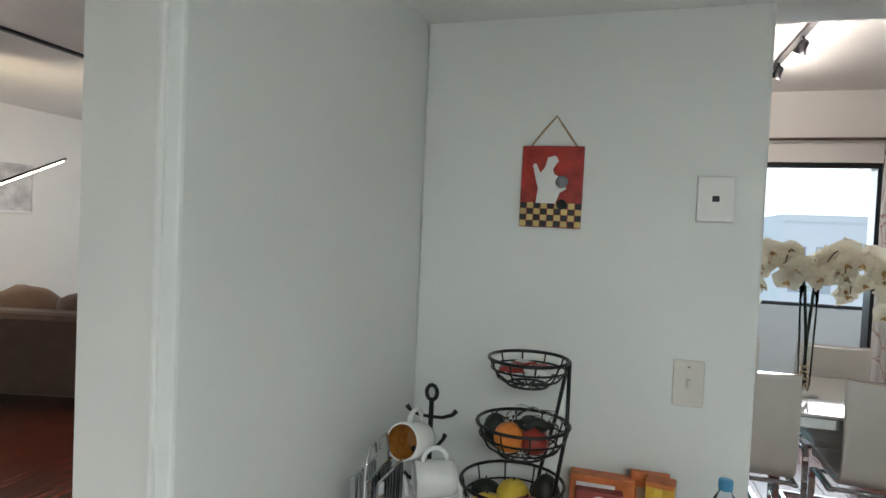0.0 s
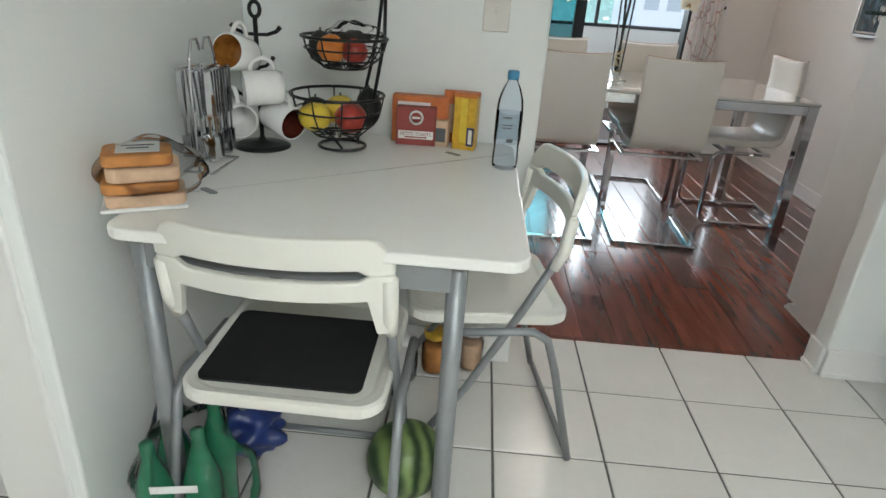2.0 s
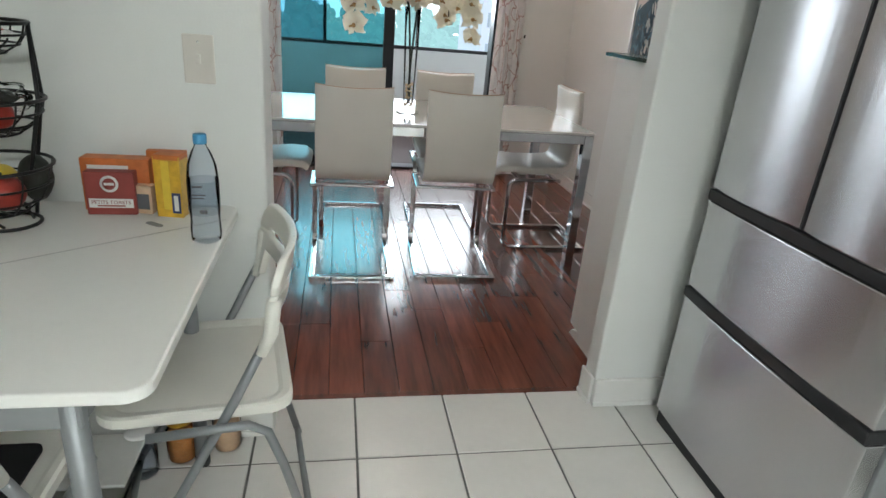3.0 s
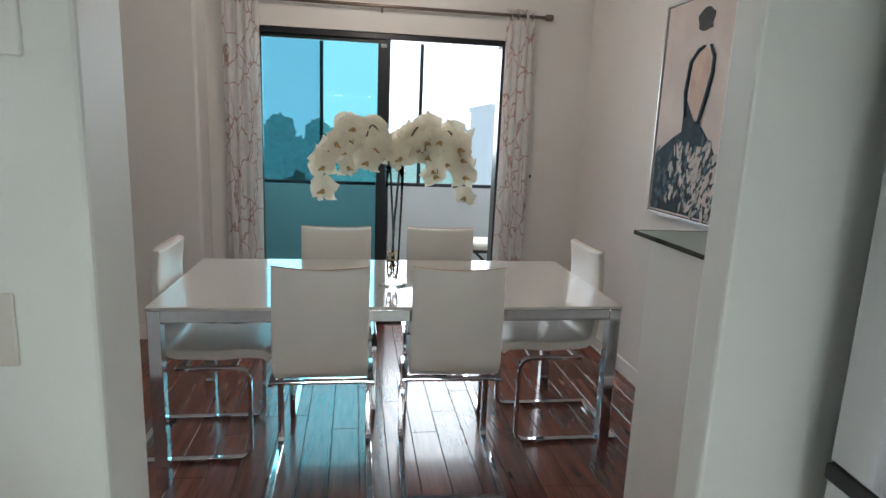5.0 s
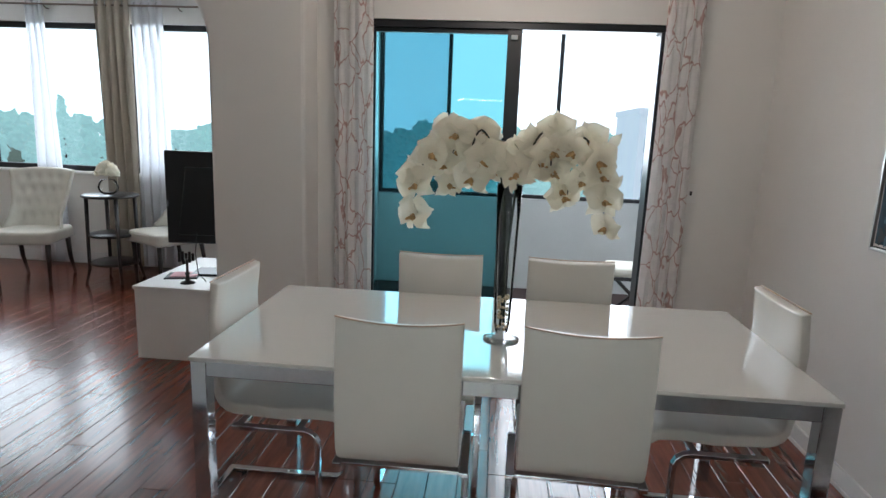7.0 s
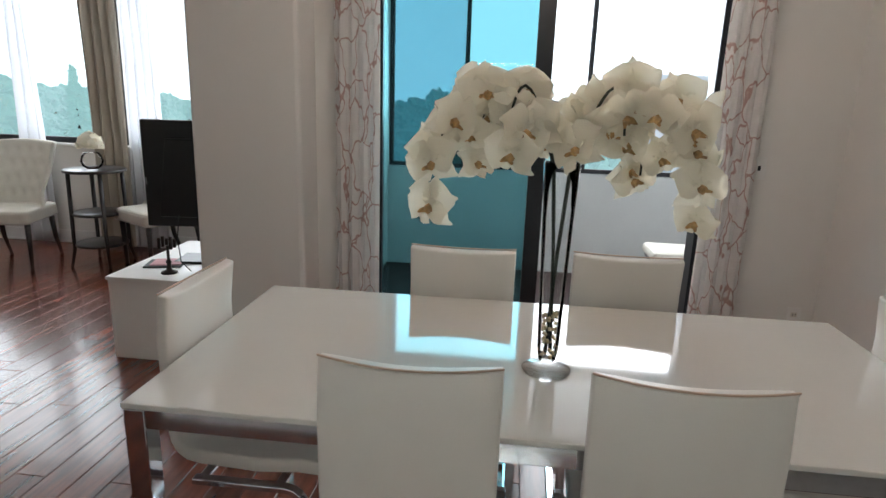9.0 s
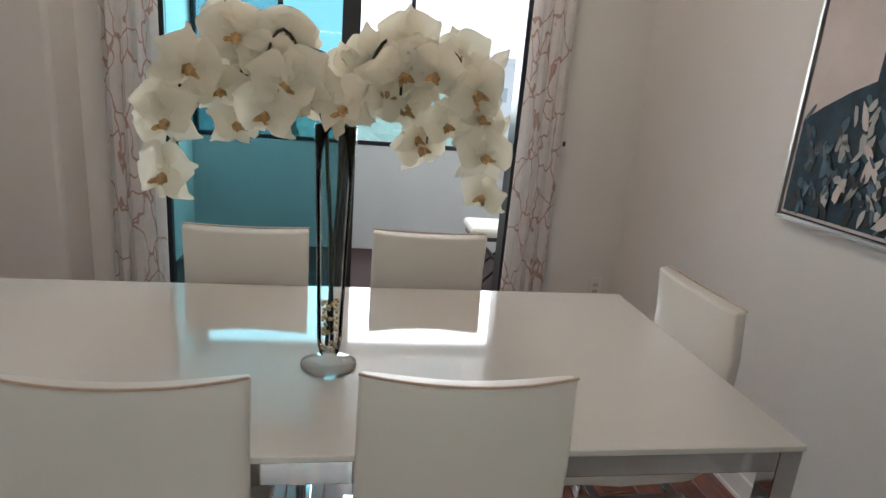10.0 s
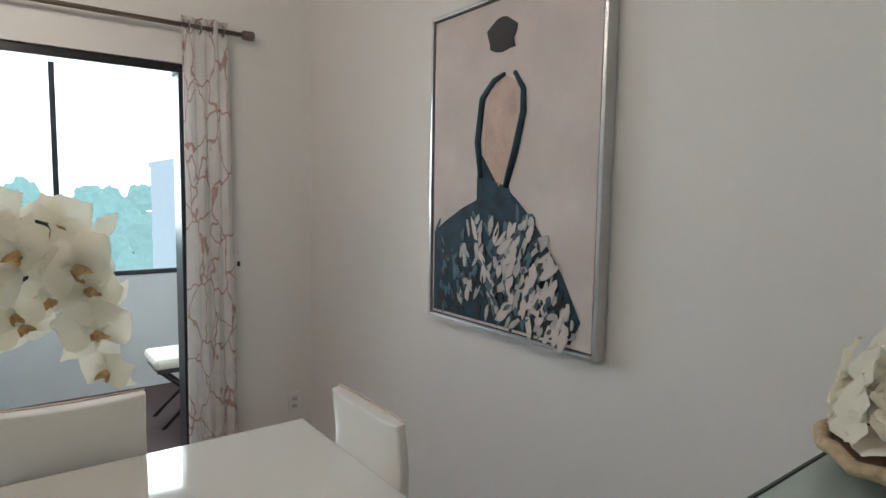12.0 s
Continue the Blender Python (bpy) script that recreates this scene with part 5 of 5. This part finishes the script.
pl = thing("wall_plaque", 0.310, PY0, 1.485, "red hanging plaque with a checkered floor and white figure shape", "plaque")
pl.matrix_basis = pose(0.310, PY0, 1.485, 0, 0.5, 0)
W2, PH = 0.079, 0.210
box("board", -W2, W2, -0.012, -0.002, 0, PH, M_RED, pl, 0.003)
tube("cord", [[(-W2 * 0.72, -0.006, PH), (-0.02, -0.004, PH + 0.05), (0.004, -0.003, PH + 0.078), (0.02, -0.004, PH + 0.055), (W2 * 0.75, -0.006, PH)]], 0.0028, M_JUTE, pl, 6)
cells = [(-W2 + 0.0018 + i * W2 * 2 / 9, -W2 + 0.0018 + (i + 0.95) * W2 * 2 / 9 - 0.0012, -0.0135, -0.012, 0.002 + k * 0.0155, 0.002 + (k + 0.95) * 0.0155) for i in range(9) for k in range(4)]
boxes("pale_square", [c for i, c in enumerate(cells) if (i // 4 + i % 4) % 2 == 0], M_TAN, pl)
boxes("dark_square", [c for i, c in enumerate(cells) if (i // 4 + i % 4) % 2 == 1], M_DARK, pl)
mk = Matrix.Translation((0, -0.0142, 0))
prism("white_shape", [(-0.038, 0.062), (0.012, 0.062), (0.022, 0.09), (0.038, 0.10), (0.03, 0.125), (0.006, 0.138), (0.002, 0.15), (0.016, 0.172), (0.008, 0.185), (-0.012, 0.18), (-0.018, 0.155), (-0.03, 0.14), (-0.042, 0.165), (-0.05, 0.16), (-0.04, 0.12), (-0.034, 0.10)], 0.002, M_PAPER, pl, mm=mk)
lathe("dark_disc", [(0.013, 0), (0.013, 0.001)], M_DARK, pl, 16, Matrix.Translation((0.028, -0.0145, 0.06)) @ Matrix.Rotation(radians(90), 4, "X"))
lathe("grey_disc", [(0.016, 0), (0.016, 0.001)], M_GREYPAINT, pl, 16, Matrix.Translation((0.026, -0.0145, 0.118)) @ Matrix.Rotation(radians(90), 4, "X"))

# under the table
wm = blob("watermelon", (0, 0, 0.094), 0.097, M_MELON, None, (1.0, 1.0, 0.97), 0.02, 4)
wm.matrix_basis = pose(0.530, 1.345, 0, 0, 0, 20)
tagged(wm, "striped green watermelon on the tiled floor", "watermelon")
gb = thing("shopping_bag", 0.085, 1.150, 0, "translucent bag of green bottles on the floor", "bag", 10)
for k, (x, y) in enumerate(((-0.05, -0.05), (0.035, -0.045), (-0.04, 0.05), (0.045, 0.045))):
    lathe("green_bottle", [(0.036, 0), (0.038, 0.02), (0.038, 0.15), (0.014, 0.21), (0.013, 0.235)], M_GREENBAG, gb, 18, Matrix.Translation((x, y, 0.004)) @ Matrix.Rotation(radians(4 * (-1) ** k), 4, "X"))
box("white_label", -0.045, 0.045, -0.098, -0.0965, 0.165, 0.178, M_PAPER, gb)
blob("clear_bag", (0, 0, 0.13), 0.125, M_BAG, gb, (0.95, 0.85, 1.05), 0.4, 4, 9)
gb.scale = (1.0, 1.0, 1.35)
bb = blob("blue_bag", (0, 0, 0.075), 0.095, M_BLUEBAG, None, (1.0, 0.8, 0.8), 0.5, 4, 4)
bb.matrix_basis = pose(0.10, 1.42, 0)
tagged(bb, "crumpled blue plastic bag under the table", "bag")
for v in bb.data.vertices:
    v.co.z = max(v.co.z, 0.001)
ct = thing("storage_container", 0.36, 1.70, 0, "clear plastic storage container under the table", "container")
lathe("tub", [(0.5, 0), (0.52, 0.1), (0.56, 0.9), (0.6, 1.0), (0.56, 1.0), (0.52, 0.9)], M_BAG, ct, 4, Matrix.Diagonal((0.30, 0.22, 0.13, 1)) @ Matrix.Rotation(radians(45), 4, "Z"))
box("lid", -0.135, 0.135, -0.098, 0.098, 0.131, 0.140, M_PAPER, ct, 0.004)
for jx, jy, jm, jl in ((0.56, 1.86, M_BREAD, "glass jar with brown food under the table"), (0.68, 1.90, M_CRUMB, "glass jar of pale nuts by the wall"), (0.47, 1.80, M_WATER, "clear water bottle under the table")):
    j = thing("jar", jx, jy, 0, jl, "jar", group="jars under the table")
    lathe("contents", [(0.036, 0.004), (0.037, 0.09), (0.03, 0.095)], jm, j, 20)
    lathe("glass", [(0.038, 0), (0.041, 0.01), (0.041, 0.10), (0.034, 0.118), (0.034, 0.13)], M_BAG, j, 20)
    lathe("lid", [(0.036, 0.128), (0.037, 0.13), (0.037, 0.148), (0.035, 0.15)], M_YELLOW if jm is M_BREAD else M_PAPER, j, 20)


def refrigerator():
    f = thing("refrigerator", 2.09, 1.215, 0, "stainless steel french-door refrigerator with black pull grooves", "refrigerator")
    # local x goes into the cabinet, y along the front
    box("cabinet", 0.07, 0.74, 0.0, 0.725, 0.05, 1.76, M_GREYPAINT, f, 0.006)
    box("plinth", 0.02, 0.70, 0.01, 0.715, 0.0, 0.05, M_DARK, f, 0.003)

    def door(name, y0, y1, z0, z1):
        out = []
        n = 14
        for i in range(n + 1):
            u = i / n
            out.append((0.012 - 0.012 * (1 - (2 * u - 1) ** 2), y0 + (y1 - y0) * u))
        bm = bmesh.new()
        a = [bm.verts.new((x, y, z0)) for x, y in out] + [bm.verts.new((0.065, y1, z0)), bm.verts.new((0.065, y0, z0))]
        b = [bm.verts.new((v.co.x, v.co.y, z1)) for v in a]
        bm.faces.new(a)
        bm.faces.new(b[::-1])
        for i in range(len(a)):
            j = (i + 1) % len(a)
            bm.faces.new((a[j], a[i], b[i], b[j]))
        finish(name, bm, M_STEEL, f, bevel=0.004)

    door("door", 0.004, 0.346, 0.848, 1.755)
    door("door", 0.354, 0.721, 0.848, 1.755)
    door("drawer", 0.004, 0.721, 0.528, 0.808)
    door("drawer", 0.004, 0.721, 0.055, 0.488)
    for z in (0.488, 0.808):
        box("pull_groove", 0.004, 0.066, 0.003, 0.722, z + 0.003, z + 0.037, M_DARK, f, 0.004)
    box("door_gap", 0.008, 0.064, 0.3465, 0.3535, 0.852, 1.75, M_DARK, f)


refrigerator()

# kitchen ceiling fixture behind the walker
kl = thing("ceiling_lamp", 1.2, -0.75, KCEIL, "flat white kitchen ceiling lamp", "ceiling lamp")
box("housing", -0.62, 0.62, -0.17, 0.17, -0.05, 0, M_TRIM, kl, 0.006)
area_lamp("kitchen_tube_light", (1.2, -0.75, KCEIL - 0.058), (1.2, -0.75, 0), 1.15, 0.28, KITCHEN_WATTS, (0.93, 1.0, 0.95))
kc = thing("kitchen_counter", 0.9, -1.75, 0, "white kitchen base cabinets with a pale counter", "cabinet")
box("body", -1.6, 1.9, -0.29, 0.29, 0.0, 0.86, M_TRIM, kc, 0.004)
box("counter", -1.62, 1.92, -0.295, 0.32, 0.861, 0.90, M_KTOP, kc, 0.006)

# ---- living room ----
curtain("curtain", -2.42, -2.10, 7.08, 0.03, 2.52, M_BEIGE, 4, "beige lined living room curtain", 0.05, 0.03)
curtain("curtain", -2.08, -1.80, 7.11, 0.03, 2.52, M_SHEER, 4, "white sheer curtain beside the window", 0.35, 0.025)
curtain("curtain", -3.12, -2.95, 7.11, 0.03, 2.52, M_SHEER, 3, "white sheer curtain gathered in the window", 0.9, 0.025)
curtain("curtain", -4.45, -4.22, 7.11, 0.03, 2.52, M_SHEER, 4, "white sheer curtain at the window edge", 0.5, 0.025)
curtain("curtain", -4.75, -4.38, 7.05, 0.03, 2.52, M_BEIGE, 4, "beige living room curtain, floor length", 0.1, 0.03)
curtain_rod(-4.95, -0.3, 7.09, 2.465, M_BRONZE, "thin dark curtain rod across the living room window", [-2.2, -0.3, 1.0, 2.2], 0.009)


def armchair(x, y, turn):
    c = thing("side_chair", x, y, 0, "cream button-tufted side chair with dark legs", "chair", turn, group="tufted side chairs")
    out = rounded(-0.25, 0.25, -0.25, 0.25, 0.06)
    prism("seat", out, 0.11, M_LINEN, c, 0.025, Matrix.Translation((0, 0, 0.48)) @ Matrix.Rotation(radians(-90), 4, "X"))
    bm = bmesh.new()
    nx, nz = 24, 28
    F, B = [], []
    for j in range(nz + 1):
        v = j / nz
        z = 0.44 + 0.55 * v
        half = 0.20 + 0.06 * v ** 1.5 + 0.05 * max(0, 1 - v * 4)
        fr, bk = [], []
        for i in range(nx + 1):
            u = -1 + 2 * i / nx
            wing = 0.16 * max(0, abs(u) - 0.72) / 0.28 * max(0, 1 - v * 1.9)
            y0 = -0.19 - 0.11 * v - 0.04 * v * v + 0.05 * u * u + wing
            tuft = 0.0
            for r in range(4):
                for q in range(-2, 3):
                    du, dv = u - (q * 0.36 + (0.18 if r % 2 else 0)), v - (0.22 + r * 0.21)
                    tuft += math.exp(-(du * du * 90 + dv * dv * 260))
            fr.append(bm.verts.new((half * u, y0 + 0.03 - 0.022 * tuft, z - 0.02 * v * u * u)))
            bk.append(bm.verts.new((half * u, y0 - 0.035, z - 0.02 * v * u * u)))
        F.append(fr)
        B.append(bk)
    for j in range(nz):
        for i in range(nx):
            bm.faces.new((F[j][i], F[j][i + 1], F[j + 1][i + 1], F[j + 1][i]))
            bm.faces.new((B[j][i + 1], B[j][i], B[j + 1][i], B[j + 1][i + 1]))
        for i in (0, nx):
            bm.faces.new((F[j][i], F[j + 1][i], B[j + 1][i], B[j][i]))
    for j in (0, nz):
        for i in range(nx):
            bm.faces.new((F[j][i], F[j][i + 1], B[j][i + 1], B[j][i]))
    finish("backrest", bm, M_LINEN, c, smooth=True)
    for sx in (-1, 1):
        tube("leg", [[(sx * 0.20, 0.20, 0.0), (sx * 0.21, 0.205, 0.37)]], [0.016, 0.024], M_ESPRESSO, c, 4)
        tube("leg", [[(sx * 0.20, -0.30, 0.0), (sx * 0.20, -0.23, 0.18), (sx * 0.20, -0.20, 0.37)]], [0.015, 0.020, 0.024], M_ESPRESSO, c, 4)
    bm = bmesh.new()
    for i in range(30):
        for px_, py_ in ((-0.24 + 0.48 * i / 29, 0.251), (-0.24 + 0.48 * i / 29, -0.251), (0.251, -0.24 + 0.48 * i / 29), (-0.251, -0.24 + 0.48 * i / 29)):
            bmesh.ops.create_icosphere(bm, subdivisions=1, radius=0.005, matrix=Matrix.Translation((px_, py_, 0.385)))
    tagged(finish("nail_trim", bm, M_SILVER, c), kind="stuff")


armchair(-2.72, 6.45, 195)
armchair(-1.62, 6.72, 150)

sd = thing("side_table", -2.08, 6.62, 0, "round espresso wood side table with two lower shelves", "table")
for z in (0.14, 0.36, 0.66):
    lathe("shelf", [(0.17 if z < 0.6 else 0.20, z), (0.18 if z < 0.6 else 0.21, z + 0.004), (0.18 if z < 0.6 else 0.21, z + 0.018), (0.17 if z < 0.6 else 0.20, z + 0.022)], M_ESPRESSO, sd, 32)
for a in (45, 135, 225, 315):
    ca, sa = math.cos(radians(a)), math.sin(radians(a))
    tube("leg", [[(0.215 * ca, 0.215 * sa, 0), (0.185 * ca, 0.185 * sa, 0.12), (0.175 * ca, 0.175 * sa, 0.66)]], [0.014, 0.016, 0.019], M_ESPRESSO, sd, 4)
sd.scale = (1.1, 1.1, 1.16)
fb = thing("flower_bowl", -2.08, 6.60, 0.792, "round glass bowl of white roses", "flowers")
lathe("bowl", [(0.04, 0), (0.07, 0.02), (0.085, 0.06), (0.07, 0.11), (0.055, 0.13)], M_VASE, fb, 24)
bm = bmesh.new()
for i in range(120):
    a, e = rv.random() * 6.283, rv.uniform(-0.1, 1.5)
    petal(bm, 0.05, 0.06, rv.uniform(-0.8, 0.8), 0.02, Matrix.Translation((0.09 * math.cos(a) * math.cos(e), 0.09 * math.sin(a) * math.cos(e), 0.17 + 0.08 * math.sin(e))) @ Matrix.Rotation(a + 1.571, 4, "Z") @ Matrix.Rotation(rv.uniform(-0.9, 0.4), 4, "X"))
tagged(finish("white_roses", bm, M_PETAL, fb, smooth=True), kind="stuff")

cs = thing("tv_console", -0.60, 5.32, 0, "low white television console with open dark bays", "console")
box("carcass", -0.225, 0.30, -0.375, 0.45, 0.0, 0.44, M_TRIM, cs, 0.004)
box("top", -0.23, 0.31, -0.385, 0.455, 0.441, 0.462, M_TRIM, cs, 0.003)
box("drawer_front", -0.245, -0.2255, -0.30, 0.44, 0.05, 0.28, M_TRIM, cs, 0.003)
tv = thing("television", -0.44, 5.36, 0.462, "black flat television seen from behind on a stand", "television", 8)
box("panel", -0.36, 0.36, -0.02, 0.018, 0.20, 0.80, M_TV, tv, 0.008)
prism("rear_bulge", [(-0.28, 0.26), (0.28, 0.26), (0.22, 0.70), (-0.22, 0.70)], 0.03, M_TV, tv, 0.008, Matrix.Translation((0, -0.05, 0)))
box("stand_neck", -0.03, 0.03, -0.02, 0.015, 0.015, 0.22, M_TV, tv, 0.004)
box("stand_foot", -0.20, 0.20, -0.10, 0.10, 0, 0.015, M_TV, tv, 0.004)
box("port_marks", -0.355, -0.345, -0.0225, -0.02, 0.44, 0.48, M_GREYPAINT, tv)
ch = thing("candle_holder", -0.55, 5.07, 0.462, "ornate dark metal candle holder", "candle holder")
lathe("foot", [(0.045, 0), (0.04, 0.008), (0.015, 0.016), (0.010, 0.05), (0.016, 0.06), (0.008, 0.075), (0.008, 0.15)], M_ESPRESSO, ch, 20)
boxes("scroll_plate", [(-0.055 + 0.022 * i, -0.04 + 0.022 * i, -0.006, 0.006, 0.13 + 0.012 * ((i * 7) % 3), 0.19 + 0.01 * (i % 2)) for i in range(5)], M_ESPRESSO, ch, 0.003)
tube("cable", [[(0.02, 0.1, 0.30), (0.03, 0.05, 0.18), (0.06, 0.02, 0.06), (0.10, 0.04, 0.004)]], 0.003, M_DARK, ch)
pp = thing("paper_pile", -0.66, 5.22, 0.462, "pink papers and a dark folder on the console", "papers", 15)
box("folder", -0.10, 0.10, -0.08, 0.08, 0, 0.008, M_DARK, pp, 0.001)
box("pink_sheet", -0.07, 0.09, -0.06, 0.07, 0.0082, 0.014, M_PINKPAPER, pp, 0.001)

cf = thing("coffee_table", -3.1, 5.35, 0, "white lift-top table on crossed chrome legs", "table", 10)
box("top", -0.55, 0.42, -0.30, 0.30, 0.44, 0.475, M_GLOSSTOP, cf, 0.004)
box("under_frame", -0.48, 0.35, -0.24, 0.24, 0.405, 0.439, M_GREYPAINT, cf, 0.003)
for y in (-0.22, 0.22):
    tube("cross_leg", [[(-0.45, y, 0.405), (0.50, y, 0.03)], [(0.40, y * 0.85, 0.405), (-0.48, y * 0.85, 0.03)]], 0.018, M_CHROME, cf, 10)
for x in (0.50, -0.48):
    tube("foot_bar", [[(x, -0.27, 0.03), (x, 0.27, 0.03)]], 0.028, M_CHROME, cf, 14)

gs = thing("grey_sofa", -4.6, 6.45, 0, "dark grey fabric sofa by the window", "sofa")
box("base", -0.75, 0.62, -0.45, 0.45, 0.08, 0.40, M_GREYSOFA, gs, 0.04)
box("arm", 0.62, 0.80, -0.46, 0.46, 0.06, 0.60, M_GREYSOFA, gs, 0.05)
box("backrest", -0.75, 0.61, 0.30, 0.50, 0.41, 0.82, M_GREYSOFA, gs, 0.05)
box("leg", 0.70, 0.76, -0.42, -0.36, 0, 0.06, M_ESPRESSO, gs)
tw = blob("throw_cushion", (0, 0, 0.09), 0.22, M_LINEN, None, (1.2, 0.7, 0.40), 0.3, 3, 5)
tw.matrix_basis = pose(-4.15, 6.2, 0.40)
tagged(tw, "white rumpled throw cushion on the sofa", "cushion")

sf = thing("brown_sofa", -3.55, 3.85, 0, "taupe chenille sofa seen from behind", "sofa", 14)
box("back", -1.3, 0.95, -0.10, 0.14, 0.10, 0.73, M_TAUPE, sf, 0.05)
box("seat_base", -1.28, 0.93, 0.141, 0.85, 0.12, 0.42, M_TAUPE, sf, 0.04)
box("arm", 0.78, 0.98, 0.141, 0.90, 0.421, 0.60, M_TAUPE, sf, 0.05)
boxes("leg", [(x, x + 0.06, y, y + 0.06, 0, 0.12) for x in (-1.25, 0.85) for y in (-0.05, 0.75)], M_ESPRESSO, sf)
for i in range(4):
    cu = blob("back_cushion", (0, 0, 0.18), 0.30, M_CUSHION if i == 3 else M_TAUPE, sf, (1.0, 0.45, 0.66), 0.15, 3, i)
    cu.matrix_basis = pose(-1.0 + 0.56 * i, 0.22, 0.52, 0, 0, (-6, 5, -3, 8)[i])

fl = thing("floor_lamp", -3.72, 3.28, 0, "slim black floor lamp with a lit bar arm", "floor lamp")
lathe("base", [(0.13, 0), (0.13, 0.015), (0.02, 0.025)], M_SILVER, fl, 28)
tube("pole", [[(0, 0, 0.02), (0.02, 0.01, 0.8), (0.06, 0.02, 1.60)]], 0.009, M_BLACK, fl)
tube("arm", [[(0.06, 0.02, 1.60), (0.075, 0.34, 1.75), (0.09, 0.66, 1.90)]], 0.010, M_BLACK, fl)
tube("led_strip", [[(0.062, 0.05, 1.60), (0.077, 0.35, 1.74), (0.09, 0.64, 1.877)]], 0.006, M_LED, fl, 6)
d = bpy.data.lights.new("led_light", "AREA")
d.shape, d.size, d.size_y, d.energy, d.color = "RECTANGLE", 0.03, 0.6, LED_WATTS, (1, 0.80, 0.55)
led = new("led_light", d)
led.matrix_world = look((-3.66, 3.62, 1.70), (-5.7, 4.6, 1.75))

for name, y, z, w, h, mm_, lab in (("framed_print", 5.0, 1.46, 0.66, 0.56, M_SKETCH, "white framed pale sketch print"), ("framed_print", 6.30, 1.66, 0.52, 0.56, M_TEALPIC, "white framed teal abstract print")):
    p = thing(name, WEST + 0.002, y, z, lab, "picture", 90, group="framed prints")
    boxes("frame", [(-w / 2, -w / 2 + 0.03, -0.03, 0, 0, h), (w / 2 - 0.03, w / 2, -0.03, 0, 0, h), (-w / 2 + 0.03, w / 2 - 0.03, -0.03, 0, 0, 0.03), (-w / 2 + 0.03, w / 2 - 0.03, -0.03, 0, h - 0.03, h)], M_PAPER, p, 0.003)
    box("print", -w / 2 + 0.03, w / 2 - 0.03, -0.018, -0.004, 0.03, h - 0.03, mm_, p)

# ---- floor pieces ----
FLOOR = bpy.data.objects["floor"]
PW, PL = 0.126, 1.22
rp = random.Random(21)


def plank_mesh(length):
    bm = bmesh.new()
    add_box(bm, -PW / 2 + 0.0008, PW / 2 - 0.0008, 0.0008, length - 0.0008, -0.0115, 0.0)
    top = [e for e in bm.edges if all(v.co.z > -0.001 for v in e.verts)]
    bmesh.ops.bevel(bm, geom=top, offset=0.0018, segments=1, affect="EDGES")
    me = bpy.data.meshes.new("plank")
    bm.to_mesh(me)
    bm.free()
    me.materials.append(M_WOOD)
    return me


def wood_south(x):
    return 1.545 if x < -0.245 else PY1


plank_cache = {}
rest = bmesh.new()
count = 0
col = 0
x = EAST - PW / 2
while x > WEST:
    y = wood_south(x - PW / 2)
    end = WIN_Y if x > 0.21 else NORTH
    first = True
    while y < end - 0.01:
        ln = PL * (0.25 + 0.75 * rp.random()) if first else PL
        ln = round(min(ln, end - y), 3)
        first = False
        near = x > -2.3
        if near and count < 299:
            if ln not in plank_cache:
                plank_cache[ln] = plank_mesh(ln)
            ob = new("plank", plank_cache[ln])
            ob.parent = FLOOR
            ob.location = (x, y, 0)
            count += 1
        else:
            add_box(rest, x - PW / 2 + 0.001, x + PW / 2 - 0.001, y + 0.001, y + ln - 0.001, -0.0115, 0.0)
        y += ln
    x -= PW
tagged(finish("far_planks", rest, M_WOOD, FLOOR), kind="stuff")

TS, TJ = 0.310, 0.007
struct(box("floor_grout", -2.6, EAST, -2.05, PY1 - 0.004, -0.0118, -0.003, M_GROUT), "grey grout between the floor tiles", "floor")
GROUT = bpy.data.objects["floor_grout"]
bm = bmesh.new()
add_box(bm, -TS / 2 + TJ / 2, TS / 2 - TJ / 2, -TS / 2 + TJ / 2, TS / 2 - TJ / 2, -0.003, 0.0015)
bmesh.ops.bevel(bm, geom=[e for e in bm.edges if all(v.co.z > 0.001 for v in e.verts)], offset=0.002, segments=1, affect="EDGES")
tile_me = bpy.data.meshes.new("tile")
bm.to_mesh(tile_me)
bm.free()
tile_me.materials.append(M_TILE)
for i in range(-11, 7):
    for j in range(-12, 2):
        cx, cy = 1.065 + (i + 0.5) * TS, 1.812 + (j - 0.5) * TS + TS
        if cx < -2.45 or cx > EAST - 0.1 or cy > 2.0 or (cx < -0.24 and cy > 1.5):
            continue
        t = new("tile", tile_me)
        t.parent = GROUT
        t.location = (cx, cy, 0)
struct(box("trim_threshold", DOOR_L, DOOR_R, PY1 - 0.010, PY1 + 0.014, -0.002, 0.004, M_WOOD, bevel=0.002), "dark wood threshold strip", "trim")
